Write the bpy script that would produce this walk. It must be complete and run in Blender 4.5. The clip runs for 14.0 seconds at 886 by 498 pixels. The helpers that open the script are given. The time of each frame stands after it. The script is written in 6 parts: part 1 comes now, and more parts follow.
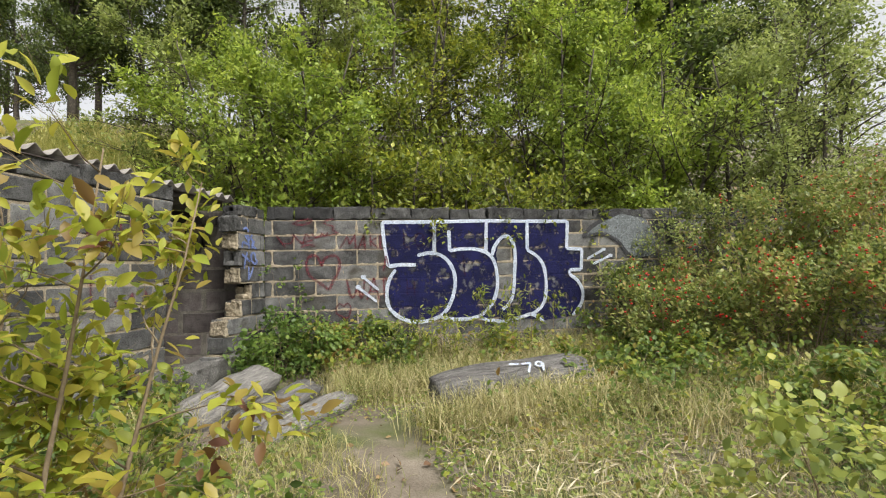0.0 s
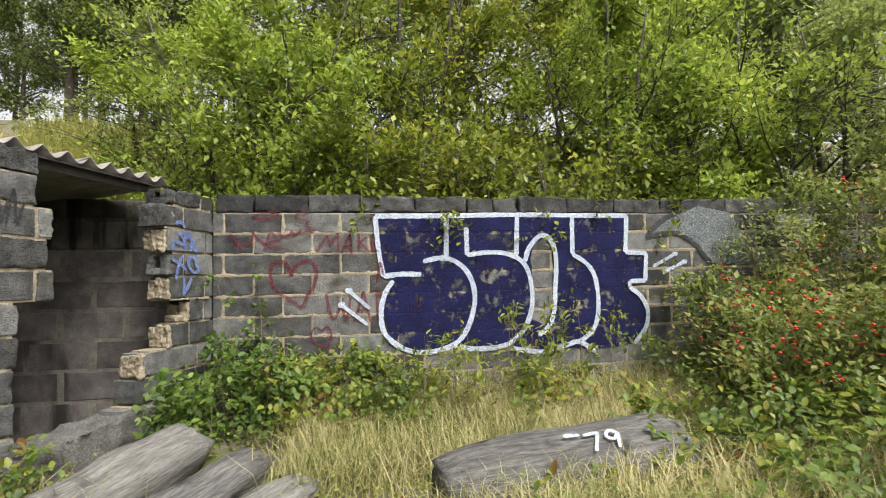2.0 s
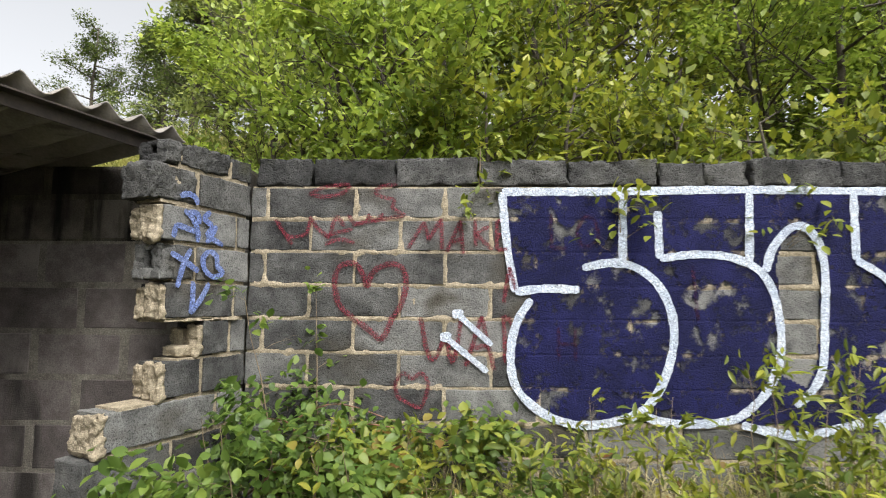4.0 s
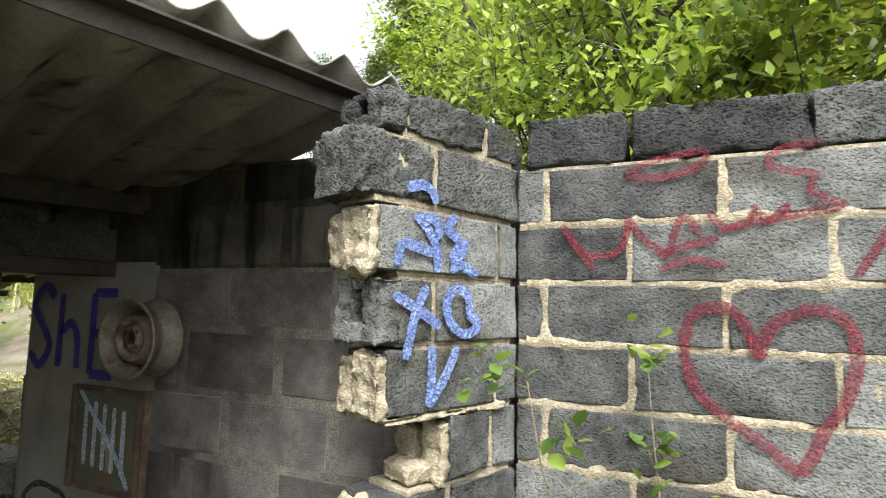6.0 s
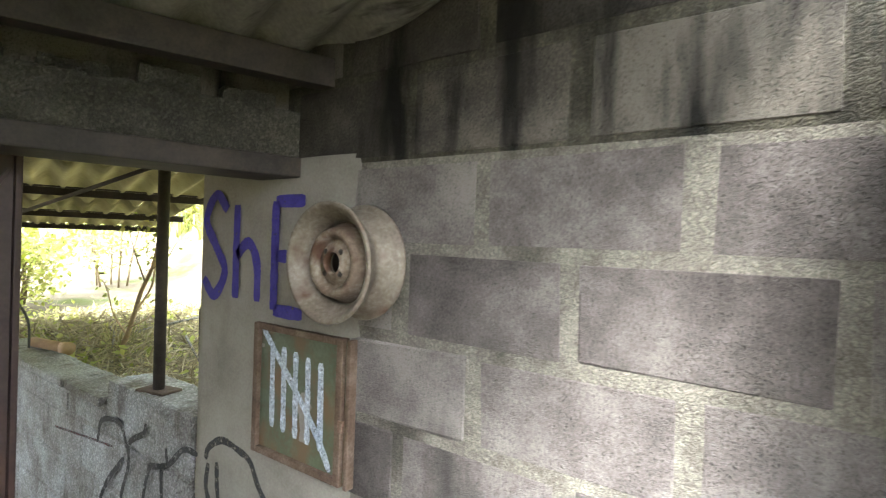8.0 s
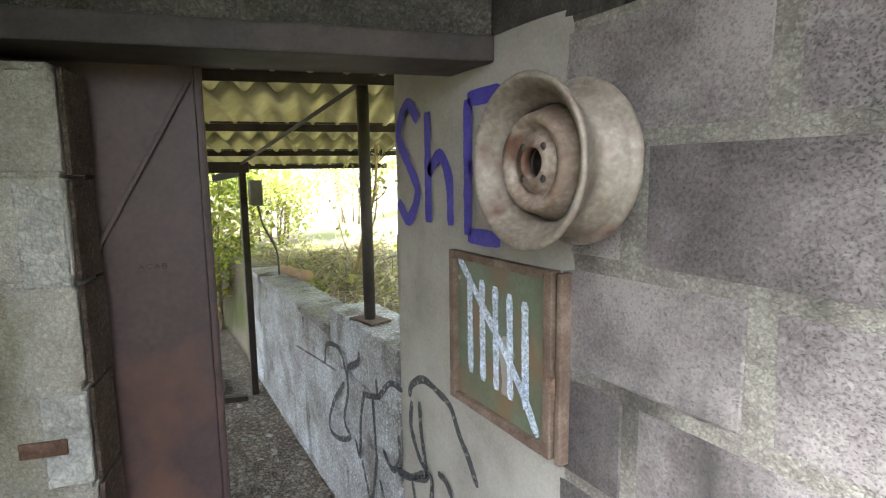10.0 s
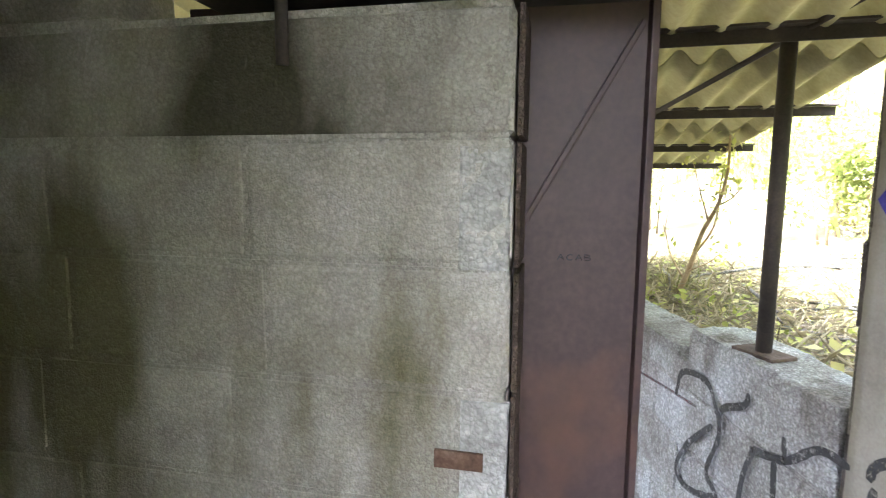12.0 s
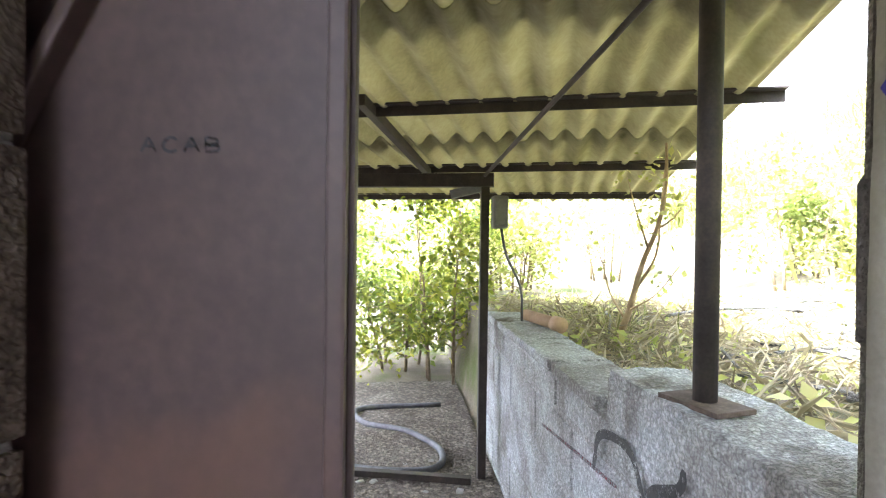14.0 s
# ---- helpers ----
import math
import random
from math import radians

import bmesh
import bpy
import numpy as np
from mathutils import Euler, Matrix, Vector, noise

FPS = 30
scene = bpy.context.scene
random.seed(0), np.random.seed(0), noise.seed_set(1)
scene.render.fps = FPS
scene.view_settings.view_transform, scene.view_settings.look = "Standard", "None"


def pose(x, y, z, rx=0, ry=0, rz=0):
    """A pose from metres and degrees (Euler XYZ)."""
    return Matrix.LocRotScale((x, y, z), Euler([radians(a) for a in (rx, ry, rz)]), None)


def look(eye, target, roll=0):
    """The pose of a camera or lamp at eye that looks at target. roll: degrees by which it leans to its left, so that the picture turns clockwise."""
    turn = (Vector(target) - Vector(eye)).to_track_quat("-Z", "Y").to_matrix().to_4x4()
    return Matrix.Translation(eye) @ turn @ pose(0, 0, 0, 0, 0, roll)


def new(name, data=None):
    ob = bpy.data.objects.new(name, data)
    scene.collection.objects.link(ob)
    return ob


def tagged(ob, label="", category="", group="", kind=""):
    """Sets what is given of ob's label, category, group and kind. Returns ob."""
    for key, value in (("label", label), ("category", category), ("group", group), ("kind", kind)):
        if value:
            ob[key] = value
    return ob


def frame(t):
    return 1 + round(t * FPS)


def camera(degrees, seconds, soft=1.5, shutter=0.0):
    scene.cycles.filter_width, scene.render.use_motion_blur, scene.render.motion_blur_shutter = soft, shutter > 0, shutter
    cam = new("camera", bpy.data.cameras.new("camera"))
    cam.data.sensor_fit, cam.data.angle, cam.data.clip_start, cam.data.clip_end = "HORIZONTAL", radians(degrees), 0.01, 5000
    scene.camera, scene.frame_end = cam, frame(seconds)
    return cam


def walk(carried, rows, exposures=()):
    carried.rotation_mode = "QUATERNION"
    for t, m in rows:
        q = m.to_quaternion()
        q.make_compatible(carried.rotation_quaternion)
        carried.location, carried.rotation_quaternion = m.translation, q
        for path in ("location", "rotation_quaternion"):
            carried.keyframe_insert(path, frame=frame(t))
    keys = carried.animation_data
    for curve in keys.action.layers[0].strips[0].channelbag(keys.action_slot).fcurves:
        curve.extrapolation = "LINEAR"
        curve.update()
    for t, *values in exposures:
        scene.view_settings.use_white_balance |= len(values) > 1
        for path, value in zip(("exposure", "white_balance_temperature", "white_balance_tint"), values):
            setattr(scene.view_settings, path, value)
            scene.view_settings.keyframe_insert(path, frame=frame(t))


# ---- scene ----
cam = camera(78.9, 14.0, soft=1.1, shutter=0.18)
PATH = [
    (0, (0.0, -0.071, 1.682), (0.359, 1.63, 1.752), -1.3),
    (0.5, (0.044, 0.117, 1.677), (0.406, 1.817, 1.746), -1.3),
    (1, (0.134, 0.677, 1.709), (0.48, 2.38, 1.787), -1.2),
    (1.5, (0.233, 1.194, 1.715), (0.537, 2.904, 1.811), -1.0),
    (2, (0.405, 1.705, 1.7), (0.706, 3.416, 1.802), -1.2),
    (2.2, (0.446, 1.937, 1.696), (0.739, 3.649, 1.815), -1.2),
    (4.3, (0.378, 3.992, 1.693), (0.255, 5.719, 1.863), 0.5),
    (4.5, (0.347, 4.193, 1.67), (0.171, 5.915, 1.841), 0.5),
    (5, (0.201, 4.569, 1.678), (-0.172, 6.26, 1.855), 0.7),
    (5.5, (-0.1, 4.855, 1.746), (-0.671, 6.488, 1.931), 1.0),
    (6, (-0.297, 4.986, 1.892), (-0.984, 6.575, 2.07), 1.3),
    (6.5, (-0.51, 5.226, 1.889), (-1.303, 6.766, 2.061), 1.4),
    (7, (-0.745, 5.404, 1.832), (-1.638, 6.889, 1.992), 1.5),
    (7.5, (-1.02, 5.494, 1.849), (-1.995, 6.933, 1.93), 1.9),
    (8, (-1.205, 5.529, 1.794), (-2.251, 6.92, 1.77), 2.1),
    (8.2, (-1.308, 5.55, 1.764), (-2.393, 6.909, 1.72), 2.2),
    (10.3, (-1.532, 5.851, 1.708), (-3.064, 6.617, 1.406), -0.4),
    (10.5, (-1.569, 5.803, 1.725), (-3.12, 6.509, 1.375), -0.0),
    (11, (-1.701, 5.696, 1.745), (-3.317, 6.227, 1.38), 0.3),
    (11.5, (-1.838, 5.56, 1.736), (-3.529, 5.876, 1.472), 0.5),
    (12, (-1.953, 5.568, 1.634), (-3.679, 5.62, 1.423), 0.5),
    (12.5, (-2.076, 5.736, 1.642), (-3.805, 5.687, 1.455), 0.5),
    (13, (-2.245, 5.853, 1.549), (-3.981, 5.804, 1.438), 0.5),
    (13.5, (-2.395, 5.986, 1.512), (-4.133, 6.018, 1.437), 0.5),
    (14, (-2.596, 6.053, 1.405), (-4.33, 6.202, 1.386), 0.8),
]
EXPOSURES = [(0.0, 0.72, 6550, 10), (2.2, 0.9, 6550, 10), (4.5, 1.02, 6450, 10), (5.5, 1.4, 6500, 7), (6.0, 1.57, 6300, 6), (6.6, 1.92, 6050, 4), (7.0, 2.15, 6000, 4), (7.5, 2.85, 6050, 4), (8.2, 3.8, 6100, 7), (10.5, 3.95, 5800, 9), (11.2, 4.0, 5800, 11), (12.0, 4.5, 5750, 14), (12.6, 4.55, 5700, 14), (14.0, 4.4, 5600, 14)]
walk(cam, [(t, look(eye, target, roll)) for t, eye, target, roll in PATH], EXPOSURES)

# ---- sky and sun: overcast autumn noon ----
world = bpy.data.worlds.new("overcast")
scene.world = world
world.use_nodes = True
wn, wl = world.node_tree.nodes, world.node_tree.links
sky = wn.new("ShaderNodeTexSky")
sky.sky_type = "NISHITA"
sky.sun_disc = False
sky.sun_elevation, sky.sun_rotation = radians(55), radians(150)
sky.dust_density, sky.air_density = 5.0, 1.0
grey = wn.new("ShaderNodeHueSaturation")
grey.inputs["Saturation"].default_value = 0.12
wl.new(sky.outputs["Color"], grey.inputs["Color"])
wl.new(grey.outputs["Color"], wn["Background"].inputs["Color"])
wn["Background"].inputs["Strength"].default_value = 0.15
sun = new("sun", bpy.data.lights.new("sun", "SUN"))
sun.data.energy, sun.data.angle, sun.data.color = 2.3, radians(22), (1.0, 0.97, 0.92)
sun.matrix_world = look((5, -9, 14), (0, 0, 0))


# ---- materials ----
def material(name, tones, scale=8.0, rough=0.9, bump=0.3, grain=60.0, metal=0.0, vary=0.0, island=False, sheen=0.0, translucent=0.0, distance=0.01, stretch=(1, 1, 1), spots=None, alpha=None, pits=None, local=False):
    """Two scales of noise over a ramp of tones, with relief; vary shifts the value piece by piece."""
    m = bpy.data.materials.new(name)
    m.use_nodes = True
    n, l = m.node_tree.nodes, m.node_tree.links
    b = n["Principled BSDF"]
    b.inputs["Roughness"].default_value, b.inputs["Metallic"].default_value = rough, metal
    b.inputs["Specular IOR Level"].default_value = 0.2 if rough >= 0.85 else 0.4
    pos = n.new("ShaderNodeNewGeometry")
    own = n.new("ShaderNodeTexCoord")
    mapping = n.new("ShaderNodeMapping")
    mapping.inputs["Scale"].default_value = stretch
    l.new(own.outputs["Object"] if local else pos.outputs["Position"], mapping.inputs["Vector"])
    big = n.new("ShaderNodeTexNoise")
    big.inputs["Scale"].default_value, big.inputs["Detail"].default_value, big.inputs["Roughness"].default_value = scale, 6, 0.65
    fine = n.new("ShaderNodeTexNoise")
    fine.inputs["Scale"].default_value, fine.inputs["Detail"].default_value = grain, 4
    for t in (big, fine):
        l.new(mapping.outputs["Vector"], t.inputs["Vector"])
    mix = n.new("ShaderNodeMath")
    mix.operation = "MULTIPLY_ADD"
    mix.inputs[1].default_value = 0.35
    l.new(fine.outputs["Fac"], mix.inputs[0])
    sub = n.new("ShaderNodeMath")
    sub.operation = "MULTIPLY_ADD"
    sub.inputs[1].default_value, sub.inputs[2].default_value = 0.9, -0.1
    l.new(big.outputs["Fac"], sub.inputs[0])
    l.new(sub.outputs[0], mix.inputs[2])
    value = mix.outputs[0]
    if vary:
        rnd = n.new("ShaderNodeNewGeometry" if island else "ShaderNodeObjectInfo")
        add = n.new("ShaderNodeMath")
        add.operation = "MULTIPLY_ADD"
        add.inputs[1].default_value = vary
        l.new(rnd.outputs["Random Per Island" if island else "Random"], add.inputs[0])
        l.new(value, add.inputs[2])
        cut = n.new("ShaderNodeMath")
        cut.operation = "SUBTRACT"
        cut.inputs[1].default_value = vary / 2
        l.new(add.outputs[0], cut.inputs[0])
        value = cut.outputs[0]
    ramp = n.new("ShaderNodeValToRGB")
    el = ramp.color_ramp.elements
    while len(el) < len(tones):
        el.new(0.5)
    for i, c in enumerate(tones):
        el[i].position = 0.25 + 0.5 * i / max(1, len(tones) - 1)
        el[i].color = (*c, 1)
    l.new(value, ramp.inputs["Fac"])
    colour = ramp.outputs["Color"]
    if spots:
        # stains: (scale, threshold, colour, stretch)
        sc, th, col, st = spots
        m2 = n.new("ShaderNodeMapping")
        m2.inputs["Scale"].default_value = st
        l.new(pos.outputs["Position"], m2.inputs["Vector"])
        s = n.new("ShaderNodeTexNoise")
        s.inputs["Scale"].default_value, s.inputs["Detail"].default_value = sc, 5
        l.new(m2.outputs["Vector"], s.inputs["Vector"])
        r2 = n.new("ShaderNodeValToRGB")
        r2.color_ramp.elements[0].position, r2.color_ramp.elements[1].position = th, th + 0.14
        l.new(s.outputs["Fac"], r2.inputs["Fac"])
        mx = n.new("ShaderNodeMix")
        mx.data_type = "RGBA"
        l.new(r2.outputs["Color"], mx.inputs["Factor"])
        l.new(colour, mx.inputs["A"])
        mx.inputs["B"].default_value = (*col, 1)
        colour = mx.outputs["Result"]
    height = mix.outputs[0]
    if pits:
        # open pores: (scale, size, depth); coarse hollows at half the scale
        warp = n.new("ShaderNodeTexNoise")
        warp.inputs["Scale"].default_value, warp.inputs["Detail"].default_value = pits[0] * 0.45, 3
        l.new(pos.outputs["Position"], warp.inputs["Vector"])
        bent = n.new("ShaderNodeVectorMath")
        bent.operation = "MULTIPLY_ADD"
        bent.inputs[1].default_value = (1.6 / pits[0],) * 3
        l.new(warp.outputs["Color"], bent.inputs[0])
        l.new(pos.outputs["Position"], bent.inputs[2])
        for sc, size, weight in ((pits[0], pits[1], pits[2]), (pits[0] * 0.4, pits[1] * 0.75, pits[2] * 0.8)):
            v = n.new("ShaderNodeTexVoronoi")
            v.inputs["Scale"].default_value, v.inputs["Randomness"].default_value = sc, 1.0
            l.new(bent.outputs["Vector"], v.inputs["Vector"])
            vr = n.new("ShaderNodeMapRange")
            lo, hi = (size * 0.35, size) if pits[2] > 0 else (size * 1.7, size * 0.9)
            vr.inputs["From Min"].default_value, vr.inputs["From Max"].default_value = lo, hi
            l.new(v.outputs["Distance"], vr.inputs["Value"])
            ma = n.new("ShaderNodeMath")
            ma.operation = "MULTIPLY_ADD"
            ma.inputs[1].default_value = abs(weight)
            l.new(vr.outputs["Result"], ma.inputs[0])
            l.new(height, ma.inputs[2])
            height = ma.outputs[0]
            dk = n.new("ShaderNodeMix")
            dk.data_type, dk.blend_type = "RGBA", "MULTIPLY"
            dk.inputs["Factor"].default_value = pits[3] if len(pits) > 3 else 0.75
            l.new(colour, dk.inputs["A"])
            gr = n.new("ShaderNodeMapRange")
            gr.inputs["To Min"].default_value = 0.3
            l.new(vr.outputs["Result"], gr.inputs["Value"])
            l.new(gr.outputs["Result"], dk.inputs["B"])
            colour = dk.outputs["Result"]
    l.new(colour, b.inputs["Base Color"])
    if bump:
        bp = n.new("ShaderNodeBump")
        bp.inputs["Strength"].default_value, bp.inputs["Distance"].default_value = bump, distance
        l.new(height, bp.inputs["Height"])
        l.new(bp.outputs["Normal"], b.inputs["Normal"])
    out = n["Material Output"]
    shader = b.outputs["BSDF"]
    if translucent:
        tr = n.new("ShaderNodeBsdfTranslucent")
        l.new(colour, tr.inputs["Color"])
        ms = n.new("ShaderNodeMixShader")
        ms.inputs["Fac"].default_value = translucent
        l.new(shader, ms.inputs[1])
        l.new(tr.outputs["BSDF"], ms.inputs[2])
        shader = ms.outputs["Shader"]
    if alpha is not None:
        # patchy spray paint: alpha = (scale, low, high)
        a = n.new("ShaderNodeTexNoise")
        a.inputs["Scale"].default_value, a.inputs["Detail"].default_value, a.inputs["Roughness"].default_value = alpha[0], 8, 0.75
        l.new(pos.outputs["Position"], a.inputs["Vector"])
        ar = n.new("ShaderNodeValToRGB")
        ar.color_ramp.elements[0].position, ar.color_ramp.elements[1].position = alpha[1], alpha[2]
        l.new(a.outputs["Fac"], ar.inputs["Fac"])
        tp = n.new("ShaderNodeBsdfTransparent")
        ms = n.new("ShaderNodeMixShader")
        l.new(ar.outputs["Color"], ms.inputs["Fac"])
        l.new(tp.outputs["BSDF"], ms.inputs[1])
        l.new(shader, ms.inputs[2])
        shader = ms.outputs["Shader"]
    l.new(shader, out.inputs["Surface"])
    return m


def leaf_material(name, tones, translucent=0.5, rough=0.5):
    """Leaf tones chosen leaf by leaf, with some light passing through."""
    m = bpy.data.materials.new(name)
    m.use_nodes = True
    n, l = m.node_tree.nodes, m.node_tree.links
    b = n["Principled BSDF"]
    b.inputs["Roughness"].default_value = rough
    geo = n.new("ShaderNodeNewGeometry")
    big = n.new("ShaderNodeTexNoise")
    big.inputs["Scale"].default_value, big.inputs["Detail"].default_value = 1.1, 3
    l.new(geo.outputs["Position"], big.inputs["Vector"])
    mix = n.new("ShaderNodeMath")
    mix.operation = "MULTIPLY_ADD"
    mix.inputs[1].default_value = 0.6
    l.new(geo.outputs["Random Per Island"], mix.inputs[0])
    half = n.new("ShaderNodeMath")
    half.operation = "MULTIPLY_ADD"
    half.inputs[1].default_value, half.inputs[2].default_value = 1.0, -0.3
    l.new(big.outputs["Fac"], half.inputs[0])
    l.new(half.outputs[0], mix.inputs[2])
    ramp = n.new("ShaderNodeValToRGB")
    el = ramp.color_ramp.elements
    while len(el) < len(tones):
        el.new(0.5)
    for i, c in enumerate(tones):
        el[i].position = 0.12 + 0.8 * i / max(1, len(tones) - 1)
        el[i].color = (*c, 1)
    l.new(mix.outputs[0], ramp.inputs["Fac"])
    l.new(ramp.outputs["Color"], b.inputs["Base Color"])
    tr = n.new("ShaderNodeBsdfTranslucent")
    l.new(ramp.outputs["Color"], tr.inputs["Color"])
    ms = n.new("ShaderNodeMixShader")
    ms.inputs["Fac"].default_value = translucent
    l.new(b.outputs["BSDF"], ms.inputs[1])
    l.new(tr.outputs["BSDF"], ms.inputs[2])
    l.new(ms.outputs["Shader"], n["Material Output"].inputs["Surface"])
    return m


